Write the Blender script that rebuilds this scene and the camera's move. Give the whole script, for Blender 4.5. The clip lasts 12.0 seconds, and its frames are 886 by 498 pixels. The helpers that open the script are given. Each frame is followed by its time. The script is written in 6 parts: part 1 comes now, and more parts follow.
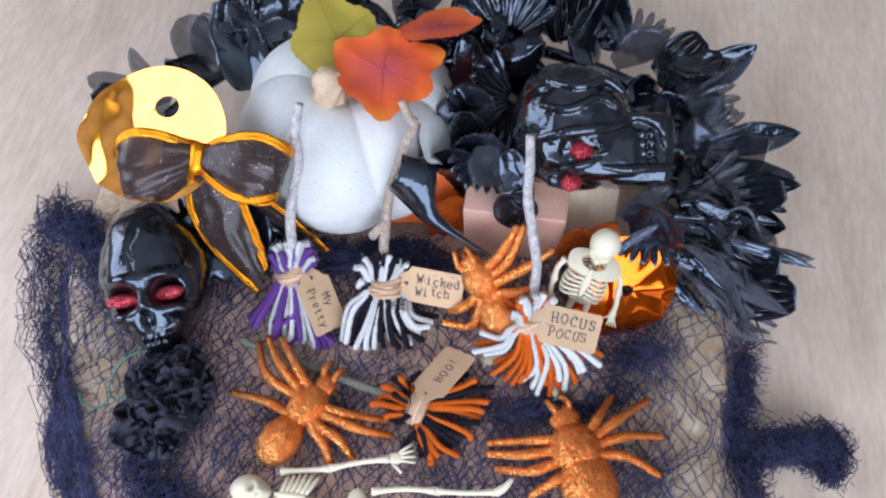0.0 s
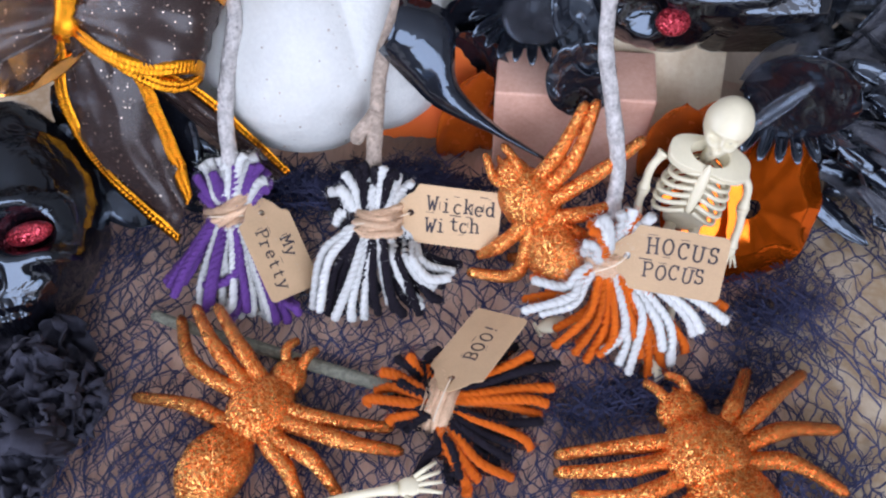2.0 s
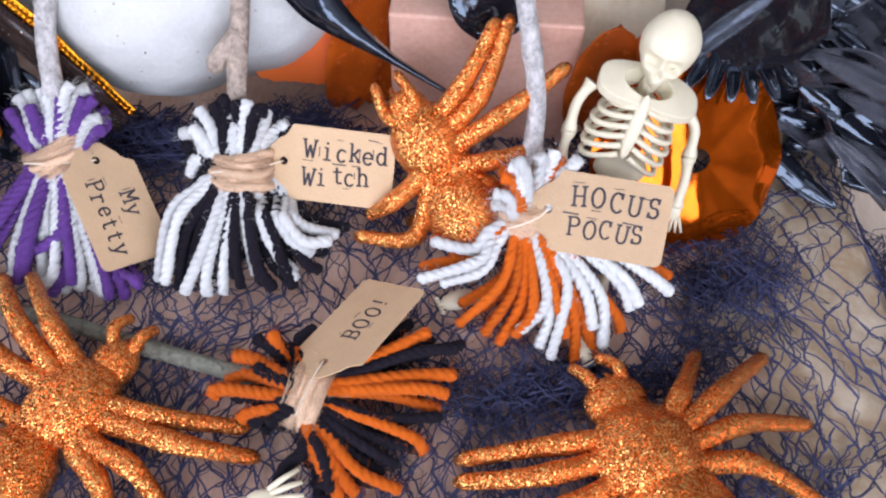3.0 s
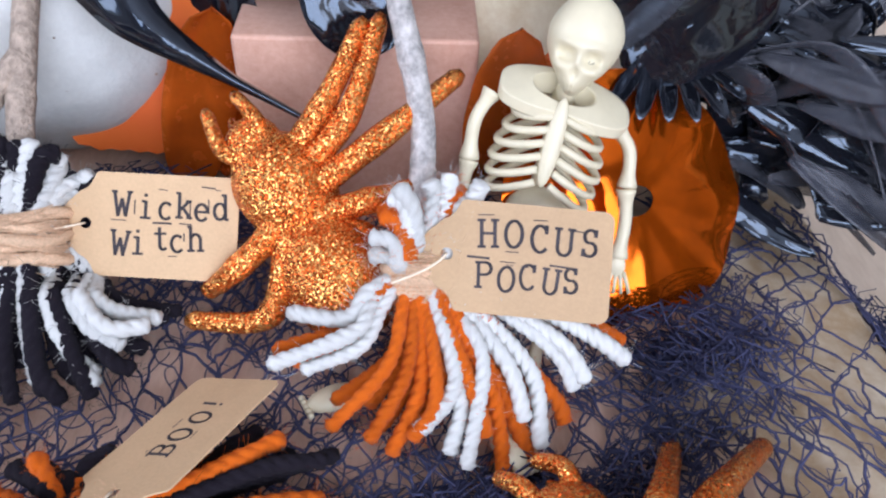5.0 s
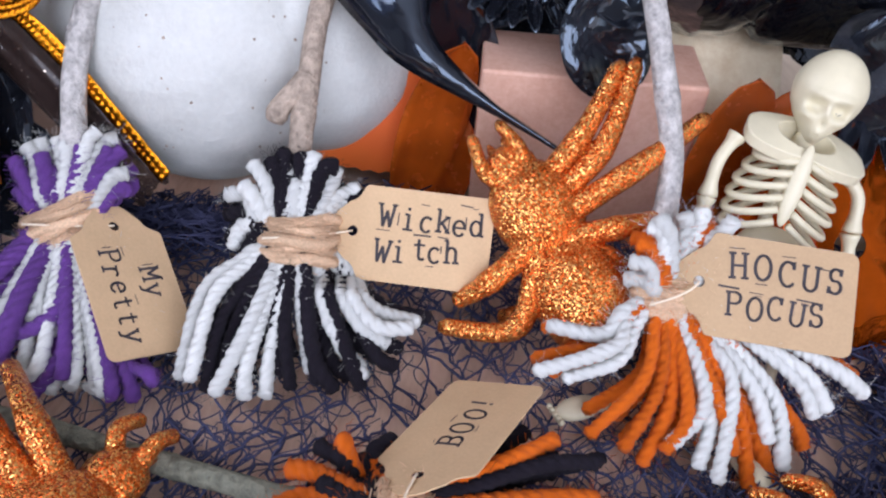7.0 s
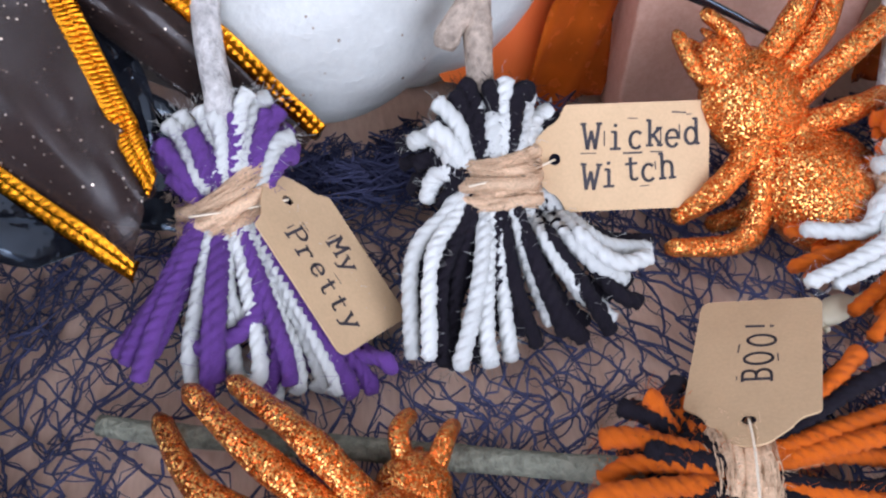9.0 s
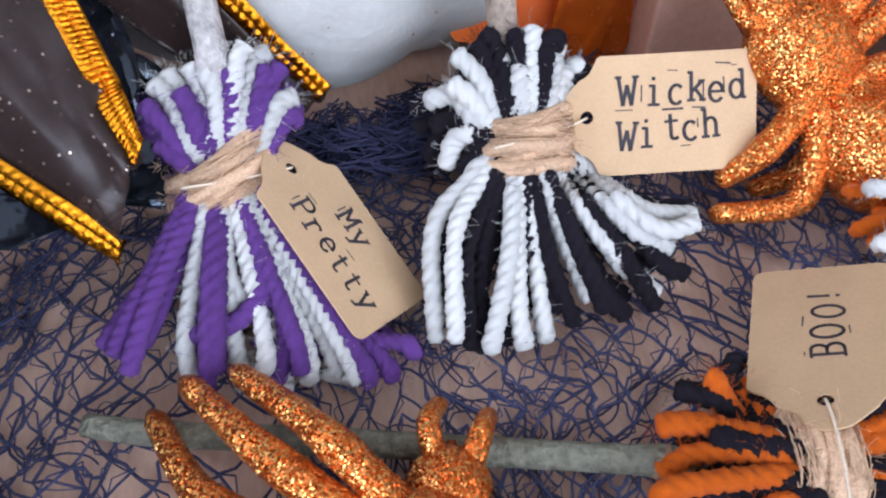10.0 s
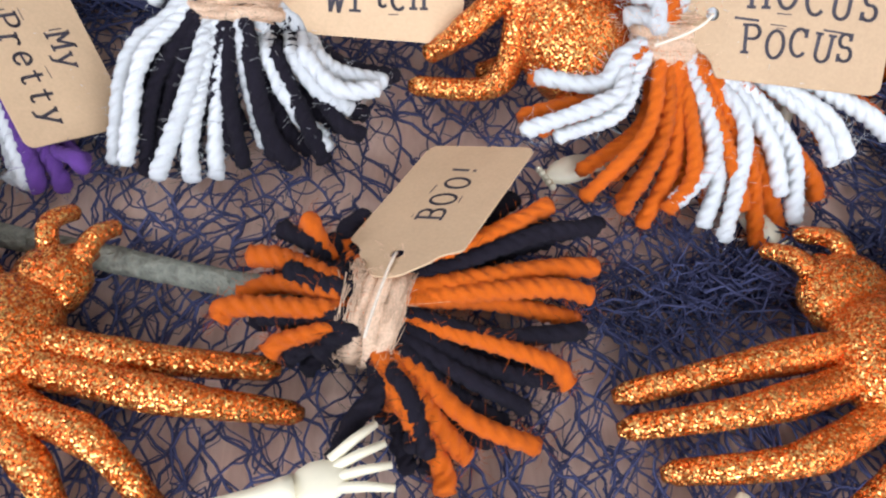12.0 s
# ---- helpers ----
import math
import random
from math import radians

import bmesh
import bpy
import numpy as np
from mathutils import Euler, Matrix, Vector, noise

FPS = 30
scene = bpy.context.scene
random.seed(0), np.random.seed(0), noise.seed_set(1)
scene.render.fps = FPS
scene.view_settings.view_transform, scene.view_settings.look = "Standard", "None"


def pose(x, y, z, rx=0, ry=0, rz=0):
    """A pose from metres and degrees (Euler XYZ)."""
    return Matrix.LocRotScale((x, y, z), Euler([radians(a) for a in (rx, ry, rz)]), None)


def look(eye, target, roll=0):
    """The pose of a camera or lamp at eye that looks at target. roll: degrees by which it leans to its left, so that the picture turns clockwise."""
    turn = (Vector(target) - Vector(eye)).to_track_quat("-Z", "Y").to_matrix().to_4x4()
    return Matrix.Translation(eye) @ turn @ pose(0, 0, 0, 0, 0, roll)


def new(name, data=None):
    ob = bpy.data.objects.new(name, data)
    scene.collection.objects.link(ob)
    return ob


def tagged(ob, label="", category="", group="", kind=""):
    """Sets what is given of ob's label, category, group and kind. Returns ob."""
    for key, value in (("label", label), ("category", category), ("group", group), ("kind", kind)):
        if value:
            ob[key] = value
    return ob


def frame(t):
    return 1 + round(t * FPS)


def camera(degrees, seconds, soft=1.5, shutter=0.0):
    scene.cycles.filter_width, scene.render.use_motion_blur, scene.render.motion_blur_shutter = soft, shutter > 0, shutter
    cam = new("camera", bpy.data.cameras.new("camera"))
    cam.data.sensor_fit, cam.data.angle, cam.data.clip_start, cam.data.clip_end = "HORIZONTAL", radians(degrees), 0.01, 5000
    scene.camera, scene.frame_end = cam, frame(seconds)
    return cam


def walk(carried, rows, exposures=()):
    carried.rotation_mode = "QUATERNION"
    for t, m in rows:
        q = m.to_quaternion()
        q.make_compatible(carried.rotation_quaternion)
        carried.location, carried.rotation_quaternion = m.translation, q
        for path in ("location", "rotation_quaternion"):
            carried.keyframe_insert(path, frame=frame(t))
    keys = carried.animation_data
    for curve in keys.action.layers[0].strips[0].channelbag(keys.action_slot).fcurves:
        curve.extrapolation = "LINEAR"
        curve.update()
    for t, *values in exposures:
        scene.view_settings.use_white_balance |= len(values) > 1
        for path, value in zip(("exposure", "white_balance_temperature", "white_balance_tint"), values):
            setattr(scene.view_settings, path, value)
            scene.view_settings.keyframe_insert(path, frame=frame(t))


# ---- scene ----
cam = camera(59.1, 12.0, soft=2.2)
PATH = [
    (0, (0.09, 0.053, 0.629), (-0.114, 1.005, -1.117), -4.3),
    (0.5, (0.08, 0.056, 0.563), (-0.123, 1.059, -1.156), -3.6),
    (1, (0.071, 0.059, 0.534), (-0.139, 1.113, -1.152), -3.4),
    (1.5, (0.05, 0.073, 0.48), (-0.163, 1.129, -1.206), -5.5),
    (2, (0.046, 0.09, 0.398), (-0.093, 1.176, -1.275), -2.6),
    (2.5, (0.062, 0.101, 0.357), (-0.03, 1.251, -1.277), 0.4),
    (3, (0.073, 0.108, 0.315), (0.043, 1.277, -1.307), 2.4),
    (3.5, (0.09, 0.129, 0.267), (0.16, 1.371, -1.299), 4.7),
    (3.7, (0.096, 0.133, 0.256), (0.199, 1.443, -1.251), 5.0),
    (5.3, (0.093, 0.134, 0.223), (0.204, 1.683, -1.038), 2.7),
    (5.5, (0.083, 0.134, 0.231), (0.189, 1.705, -1.002), 2.8),
    (6, (0.047, 0.124, 0.235), (0.123, 1.716, -0.974), 3.2),
    (6.5, (0.029, 0.117, 0.23), (0.053, 1.704, -0.987), 3.6),
    (7, (0.03, 0.116, 0.229), (0.036, 1.694, -0.999), 4.4),
    (7.5, (0.018, 0.119, 0.227), (0.016, 1.688, -1.014), 5.0),
    (7.7, (-0.002, 0.132, 0.24), (0.05, 1.607, -1.111), 5.8),
    (9.3, (-0.059, 0.156, 0.214), (0.137, 1.519, -1.236), -0.9),
    (9.5, (-0.062, 0.161, 0.209), (0.145, 1.521, -1.244), -0.7),
    (10, (-0.063, 0.164, 0.201), (0.152, 1.513, -1.26), -0.5),
    (10.5, (-0.063, 0.163, 0.202), (0.148, 1.511, -1.261), -0.4),
    (11, (-0.055, 0.148, 0.201), (0.137, 1.496, -1.264), 0.6),
    (11.5, (-0.013, 0.125, 0.193), (0.161, 1.437, -1.306), 4.1),
    (12, (0.029, 0.136, 0.206), (0.14, 1.293, -1.421), 5.0),
]
EXPOSURE = [(0.0, 0.0, 6300, 23), (1.5, -0.08, 6300, 25), (2.0, -0.05, 6400, 26), (2.5, 0.12, 6500, 27), (3.5, 0.12, 6650, 28), (5.5, 0.0, 6450, 24), (6.5, -0.10, 6600, 26), (7.5, -0.10, 6650, 27), (9.5, 0.05, 6450, 24), (11.0, 0.10, 6500, 23), (12.0, 0.24, 6650, 22)]
walk(cam, [(t, look(eye, target, roll)) for t, eye, target, roll in PATH], EXPOSURE)

# ---- world and lights ----
world = bpy.data.worlds.new("sky")
scene.world = world
world.use_nodes = True
_wn = world.node_tree
_sky = _wn.nodes.new("ShaderNodeTexSky")
_sky.sky_type, _sky.sun_disc = "NISHITA", False
_sky.sun_elevation, _sky.sun_rotation = radians(40), radians(-60)
_wn.links.new(_sky.outputs[0], _wn.nodes["Background"].inputs[0])
_wn.nodes["Background"].inputs[1].default_value = 0.12


def window_lamp(name, at, target, sx, sy, watts, colour):
    lamp = bpy.data.lights.new(name, "AREA")
    lamp.shape, lamp.size, lamp.size_y, lamp.energy, lamp.color = "RECTANGLE", sx, sy, watts, colour
    ob = new(name, lamp)
    ob.matrix_world = look(at, target)
    return ob


window_lamp("window_light_west", (-1.52, 0.1, 0.95), (0.5, 0.1, 0.55), 1.5, 1.1, 24, (0.75, 0.88, 1.0))
# unseen window assumed behind the camera, for frontal light and foil highlights
window_lamp("window_light_south", (0.7, -1.52, 1.0), (0.45, 0.5, 0.5), 2.5, 1.4, 70, (0.75, 0.88, 1.0))


# ---- materials ----
def material(name):
    m = bpy.data.materials.new(name)
    m.use_nodes = True
    return m, m.node_tree, m.node_tree.nodes["Principled BSDF"]


def node(nt, kind, **kw):
    n = nt.nodes.new(kind)
    for k, v in kw.items():
        if k.startswith("i_"):
            n.inputs[k[2:].replace("_", " ")].default_value = v
    return n


def coords(nt, scale=(1, 1, 1), rot=(0, 0, 0), generated=False):
    tc = nt.nodes.new("ShaderNodeTexCoord")
    mp = nt.nodes.new("ShaderNodeMapping")
    mp.inputs["Scale"].default_value, mp.inputs["Rotation"].default_value = scale, rot
    nt.links.new(tc.outputs["Generated" if generated else "Object"], mp.inputs[0])
    return mp.outputs[0]


def noise_tex(nt, vec, scale, detail=4.0, rough=0.6, distort=0.0):
    n = nt.nodes.new("ShaderNodeTexNoise")
    n.inputs["Scale"].default_value, n.inputs["Detail"].default_value = scale, detail
    n.inputs["Roughness"].default_value, n.inputs["Distortion"].default_value = rough, distort
    nt.links.new(vec, n.inputs["Vector"])
    return n.outputs["Fac"]


def ramp(nt, fac, stops):
    r = nt.nodes.new("ShaderNodeValToRGB")
    e = r.color_ramp.elements
    while len(e) < len(stops):
        e.new(0.5)
    for el, (p, c) in zip(e, stops):
        el.position, el.color = p, (*c, 1) if len(c) == 3 else c
    nt.links.new(fac, r.inputs[0])
    return r.outputs[0]


def mix(nt, fac, a, b, blend="MIX"):
    m = nt.nodes.new("ShaderNodeMix")
    m.data_type, m.blend_type = "RGBA", blend
    for socket, v in ((m.inputs[0], fac), (m.inputs[6], a), (m.inputs[7], b)):
        if isinstance(v, bpy.types.NodeSocket):
            nt.links.new(v, socket)
        else:
            socket.default_value = (*v, 1) if isinstance(v, tuple) and len(v) == 3 else v
    return m.outputs[2]


def bump(nt, bsdf, height, strength, distance):
    b = nt.nodes.new("ShaderNodeBump")
    b.inputs["Strength"].default_value, b.inputs["Distance"].default_value = strength, distance
    nt.links.new(height, b.inputs["Height"])
    nt.links.new(b.outputs[0], bsdf.inputs["Normal"])
    return b


def plain(name, colour, rough=0.5, metal=0.0, grain=600.0, vary=0.25, relief=0.15, depth=0.0004, coat=0.0, big=25.0, spec=0.5):
    """A surface with two scales of tone, fine relief and a little unevenness between alike pieces."""
    m, nt, b = material(name)
    v = coords(nt)
    fine, wide = noise_tex(nt, v, grain), noise_tex(nt, v, big, 3)
    dark = tuple(c * (1 - vary) for c in colour)
    light = tuple(min(1, c * (1 + vary)) for c in colour)
    c = mix(nt, 0.5, ramp(nt, fine, [(0.3, dark), (0.7, light)]), ramp(nt, wide, [(0.3, dark), (0.7, light)]))
    info = nt.nodes.new("ShaderNodeObjectInfo")
    hsv = nt.nodes.new("ShaderNodeHueSaturation")
    mr = nt.nodes.new("ShaderNodeMapRange")
    mr.inputs["To Min"].default_value, mr.inputs["To Max"].default_value = 0.88, 1.12
    nt.links.new(info.outputs["Random"], mr.inputs[0])
    nt.links.new(mr.outputs[0], hsv.inputs["Value"])
    nt.links.new(c, hsv.inputs["Color"])
    nt.links.new(hsv.outputs[0], b.inputs["Base Color"])
    b.inputs["Roughness"].default_value, b.inputs["Metallic"].default_value = rough, metal
    b.inputs["Coat Weight"].default_value, b.inputs["Specular IOR Level"].default_value = coat, spec
    b.inputs["Coat Roughness"].default_value = 0.05
    if relief:
        bump(nt, b, fine, relief, depth)
    return m


def timber(name, tones, stretch, scale, rough=0.45, rot=0.0, sap=None):
    """Wood with long grain along the object's y axis; sap: pale outer wood beyond that distance from the middle."""
    m, nt, b = material(name)
    v = coords(nt, (stretch, 1, stretch), (0, 0, rot))
    broad = noise_tex(nt, v, scale, 5, 0.55, 0.6)
    fine = noise_tex(nt, v, scale * 9, 4, 0.7)
    c = ramp(nt, broad, [(0.25, tones[0]), (0.5, tones[1]), (0.75, tones[2])])
    c = mix(nt, 0.35, c, ramp(nt, fine, [(0.35, tones[0]), (0.65, tones[2])]))
    spots = noise_tex(nt, coords(nt, (1, 0.5, 1)), 14, 3)
    c = mix(nt, ramp(nt, spots, [(0.5, (0, 0, 0)), (0.8, (0.35, 0.35, 0.35))]), c, tones[0])
    if sap:
        tc = nt.nodes.new("ShaderNodeTexCoord")
        xyz = nt.nodes.new("ShaderNodeSeparateXYZ")
        nt.links.new(tc.outputs["Object"], xyz.inputs[0])
        a = nt.nodes.new("ShaderNodeMath")
        a.operation = "ABSOLUTE"
        nt.links.new(xyz.outputs[0], a.inputs[0])
        s = nt.nodes.new("ShaderNodeMath")
        s.operation = "MULTIPLY_ADD"
        nt.links.new(noise_tex(nt, coords(nt), 22, 4), s.inputs[0])
        s.inputs[1].default_value = 0.12
        nt.links.new(a.outputs[0], s.inputs[2])
        edge = ramp(nt, s.outputs[0], [(sap[0], (0, 0, 0)), (sap[0] + 0.035, (1, 1, 1))])
        pale = ramp(nt, noise_tex(nt, coords(nt), 60, 5), [(0.3, sap[1]), (0.55, sap[2]), (0.75, sap[1])])
        c = mix(nt, edge, c, pale)
    nt.links.new(c, b.inputs["Base Color"])
    b.inputs["Roughness"].default_value = rough
    bump(nt, b, fine, 0.12, 0.0006)
    return m


def glitter(name, base, spark, cell, metal=0.85, rough=0.3, tilt=0.9):
    """Coarse glitter: each flake has its own tilt and tone; light tones paint sparkle."""
    m, nt, b = material(name)
    v = coords(nt)
    vo = nt.nodes.new("ShaderNodeTexVoronoi")
    vo.inputs["Scale"].default_value = 1.0 / cell
    nt.links.new(v, vo.inputs["Vector"])
    sub = nt.nodes.new("ShaderNodeVectorMath")
    sub.operation = "SUBTRACT"
    sub.inputs[1].default_value = (0.5, 0.5, 0.5)
    nt.links.new(vo.outputs["Color"], sub.inputs[0])
    sc = nt.nodes.new("ShaderNodeVectorMath")
    sc.operation = "SCALE"
    sc.inputs["Scale"].default_value = tilt
    nt.links.new(sub.outputs[0], sc.inputs[0])
    geo = nt.nodes.new("ShaderNodeNewGeometry")
    add = nt.nodes.new("ShaderNodeVectorMath")
    nt.links.new(geo.outputs["Normal"], add.inputs[0])
    nt.links.new(sc.outputs[0], add.inputs[1])
    nrm = nt.nodes.new("ShaderNodeVectorMath")
    nrm.operation = "NORMALIZE"
    nt.links.new(add.outputs[0], nrm.inputs[0])
    bw = nt.nodes.new("ShaderNodeSeparateColor")
    nt.links.new(vo.outputs["Color"], bw.inputs[0])
    c = ramp(nt, bw.outputs[0], [(0.0, tuple(x * 0.60 for x in base)), (0.50, base), (0.88, spark)])
    worn = noise_tex(nt, v, 120, 3)
    c = mix(nt, ramp(nt, worn, [(0.55, (0, 0, 0)), (0.75, (0.7, 0.7, 0.7))]), c, tuple(x * 0.6 for x in base))
    nt.links.new(c, b.inputs["Base Color"])
    b.inputs["Metallic"].default_value, b.inputs["Roughness"].default_value = metal, rough
    nt.links.new(nrm.outputs[0], b.inputs["Normal"])
    return m


def foil(name, colour, rough, metal, wrinkle, scale, alpha=1.0, coat=0.0, see=0.0, film=1.45, gleam=None):
    m, nt, b = material(name)
    v = coords(nt)
    n1 = noise_tex(nt, v, scale, 3, 0.5, 0.8)
    c = mix(nt, ramp(nt, noise_tex(nt, v, 70, 4), [(0.35, (0, 0, 0)), (0.65, (1, 1, 1))]), tuple(x * 0.7 for x in colour), colour)
    nt.links.new(c, b.inputs["Base Color"])
    b.inputs["Metallic"].default_value, b.inputs["Alpha"].default_value = metal, alpha
    b.inputs["Coat Weight"].default_value, b.inputs["Coat Roughness"].default_value = coat, 0.04
    b.inputs["Transmission Weight"].default_value = see
    b.inputs["Coat IOR"].default_value = film
    r = ramp(nt, noise_tex(nt, v, 180, 3), [(0.3, (rough * 0.6,) * 3), (0.7, (rough * 1.8,) * 3)])
    nt.links.new(r, b.inputs["Roughness"])
    if gleam:
        b.inputs["Specular Tint"].default_value = (*gleam, 1)
        b.inputs["Specular IOR Level"].default_value = 0.85
    bump(nt, b, n1, wrinkle, 0.003)
    return m


MAT = {}
MAT["table"] = timber("pale_table_wood", [(0.50, 0.375, 0.27), (0.70, 0.56, 0.43), (0.80, 0.67, 0.54)], 5.0, 4.0, 0.4, radians(-6))
MAT["board"] = timber("live_edge_wood", [(0.55, 0.32, 0.22), (0.82, 0.53, 0.385), (0.91, 0.68, 0.54)], 4.0, 10.0, 0.5, radians(80), sap=(0.235, (0.68, 0.58, 0.43), (0.45, 0.31, 0.18)))
MAT["bark"] = plain("rough_bark", (0.42, 0.33, 0.22), 0.85, grain=200, vary=0.5, relief=0.6, depth=0.004)
MAT["net"] = plain("navy_cotton_thread", (0.055, 0.060, 0.122), 0.9, grain=1500, vary=0.5, relief=0.4, spec=0.2)
MAT["white_clay"] = plain("matte_white_plaster", (0.635, 0.65, 0.62), 0.55, grain=420, vary=0.09, relief=0.35, depth=0.0012, big=38)
MAT["stem"] = plain("tan_clay", (0.62, 0.46, 0.30), 0.8, grain=300, vary=0.25, relief=0.5, depth=0.002)
MAT["foil_gold"] = foil("orange_gold_foil", (1.0, 0.38, 0.018), 0.13, 1.0, 0.07, 14, coat=0.8, film=1.8)
MAT["foil_orange"] = foil("orange_mylar", (0.86, 0.145, 0.005), 0.07, 0.88, 0.30, 11)
MAT["foil_copper"] = foil("rust_orange_foil", (0.74, 0.135, 0.012), 0.18, 0.25, 0.30, 30, alpha=0.80)
MAT["foil_black"] = foil("black_gloss_foil", (0.011, 0.0125, 0.018), 0.07, 0.0, 0.70, 42, coat=0.35, gleam=(0.62, 0.80, 1.0))
MAT["foil_smoke"] = foil("smoky_black_film", (0.036, 0.037, 0.046), 0.22, 0.0, 0.25, 30, alpha=0.52, coat=0.3, gleam=(0.62, 0.80, 1.0))
MAT["black_glass"] = foil("black_lacquered_glass", (0.004, 0.004, 0.006), 0.025, 0.0, 0.85, 55, coat=0.5, gleam=(0.62, 0.80, 1.0))
MAT["gold_band"] = plain("ribbed_gold_ribbon", (0.90, 0.30, 0.014), 0.16, 1.0, grain=900, vary=0.3, relief=0.5, depth=0.0008)
MAT["red_glitter"] = glitter("red_glitter", (0.25, 0.006, 0.014), (0.85, 0.10, 0.13), 0.0007, 0.6)
MAT["orange_glitter"] = glitter("orange_glitter", (0.76, 0.130, 0.012), (1.0, 0.58, 0.18), 0.00042, 0.78, 0.27, 1.15)
MAT["petal"] = plain("black_silk_petal", (0.030, 0.031, 0.048), 0.85, grain=700, vary=0.4, relief=0.3)
MAT["wire"] = plain("green_plastic_wire", (0.05, 0.20, 0.16), 0.4)
MAT["W"] = plain("white_wool", (0.63, 0.638, 0.61), 0.95, grain=2600, vary=0.06, relief=0.5, depth=0.0006, spec=0.1)
MAT["K"] = plain("black_wool", (0.0150, 0.0120, 0.0180), 0.95, grain=2600, vary=0.4, relief=0.8, depth=0.0008, spec=0.15)
MAT["V"] = plain("purple_wool", (0.150, 0.058, 0.27), 0.95, grain=2600, vary=0.25, relief=0.8, depth=0.0008, spec=0.1)
MAT["O"] = plain("orange_wool", (0.72, 0.135, 0.010), 0.95, grain=2600, vary=0.2, relief=0.8, depth=0.0008, spec=0.1)
MAT["jute"] = plain("jute_twine", (0.74, 0.50, 0.325), 0.9, grain=1400, vary=0.35, relief=0.8, depth=0.001, spec=0.15)
MAT["cotton"] = plain("pale_cotton_string", (0.78, 0.66, 0.50), 0.8, grain=2000)
MAT["kraft"] = plain("kraft_card", (0.575, 0.388, 0.225), 0.8, grain=1100, vary=0.10, relief=0.12, depth=0.0003, big=60, spec=0.25)
MAT["ink"] = plain("dark_stamp_ink", (0.045, 0.038, 0.045), 0.7, grain=1500, vary=0.5, relief=0)
MAT["twig_grey"] = plain("grey_twig_bark", (0.46, 0.44, 0.42), 0.8, grain=420, vary=0.6, relief=0.9, depth=0.0022, big=160)
MAT["twig_brown"] = plain("brown_twig_bark", (0.40, 0.315, 0.25), 0.8, grain=420, vary=0.6, relief=0.9, depth=0.0022, big=160)
MAT["twig_green"] = plain("lichen_green_twig_bark", (0.22, 0.225, 0.17), 0.85, grain=480, vary=0.65, relief=0.9, depth=0.0022, big=170)
MAT["bone"] = plain("cream_plastic", (0.76, 0.69, 0.49), 0.38, grain=300, vary=0.06, relief=0.08)
MAT["cedar"] = timber("pink_cedar", [(0.64, 0.32, 0.22), (0.78, 0.45, 0.33), (0.84, 0.55, 0.43)], 1.0, 40, 0.6)
MAT["pine"] = timber("pale_pine", [(0.62, 0.46, 0.27), (0.78, 0.64, 0.43), (0.84, 0.74, 0.55)], 1.0, 35, 0.6)
for wool in "WKVO":
    MAT[wool].node_tree.nodes["Principled BSDF"].inputs["Sheen Weight"].default_value = 0.06
    MAT[wool].node_tree.nodes["Principled BSDF"].inputs["Sheen Roughness"].default_value = 0.45
MAT["K"].node_tree.nodes["Principled BSDF"].inputs["Sheen Weight"].default_value = 0.015
# tones of the unseen walls and ceiling set the fill light and foil reflections
MAT["wall"] = plain("painted_wall", (0.34, 0.33, 0.31), 0.9, grain=80, vary=0.05, relief=0.1, big=3)
MAT["ceiling"] = plain("white_ceiling_paint", (0.66, 0.66, 0.66), 0.9, grain=80, vary=0.04, relief=0.1, big=3)
MAT["feather"] = foil("grey_black_feather", (0.066, 0.072, 0.090), 0.40, 0.0, 0.5, 90, alpha=0.70)
MAT["floor"] = timber("floor_wood", [(0.20, 0.12, 0.07), (0.28, 0.17, 0.10), (0.34, 0.22, 0.14)], 5, 3)


def leaf_cloth(name, inner, mid, outer):
    m, nt, b = material(name)
    tc = nt.nodes.new("ShaderNodeTexCoord")
    ln = nt.nodes.new("ShaderNodeVectorMath")
    ln.operation = "LENGTH"
    nt.links.new(tc.outputs["Object"], ln.inputs[0])
    s = nt.nodes.new("ShaderNodeMath")
    s.operation = "MULTIPLY_ADD"
    nt.links.new(noise_tex(nt, coords(nt), 45, 4), s.inputs[0])
    s.inputs[1].default_value = 0.035
    nt.links.new(ln.outputs["Value"], s.inputs[2])
    c = ramp(nt, s.outputs[0], [(0.014, inner), (0.050, mid), (0.086, outer)])
    nt.links.new(c, b.inputs["Base Color"])
    b.inputs["Roughness"].default_value = 0.75
    weave = noise_tex(nt, coords(nt), 1300, 2)
    bump(nt, b, weave, 0.3, 0.0005)
    return m


MAT["leaf_orange"] = leaf_cloth("orange_cloth_leaf", (0.46, 0.06, 0.09), (0.82, 0.12, 0.02), (0.86, 0.36, 0.03))
MAT["leaf_flame"] = leaf_cloth("flame_orange_cloth_leaf", (0.80, 0.13, 0.03), (0.88, 0.17, 0.02), (0.90, 0.26, 0.03))
MAT["leaf_green"] = leaf_cloth("olive_cloth_leaf", (0.30, 0.24, 0.03), (0.38, 0.30, 0.035), (0.46, 0.30, 0.04))


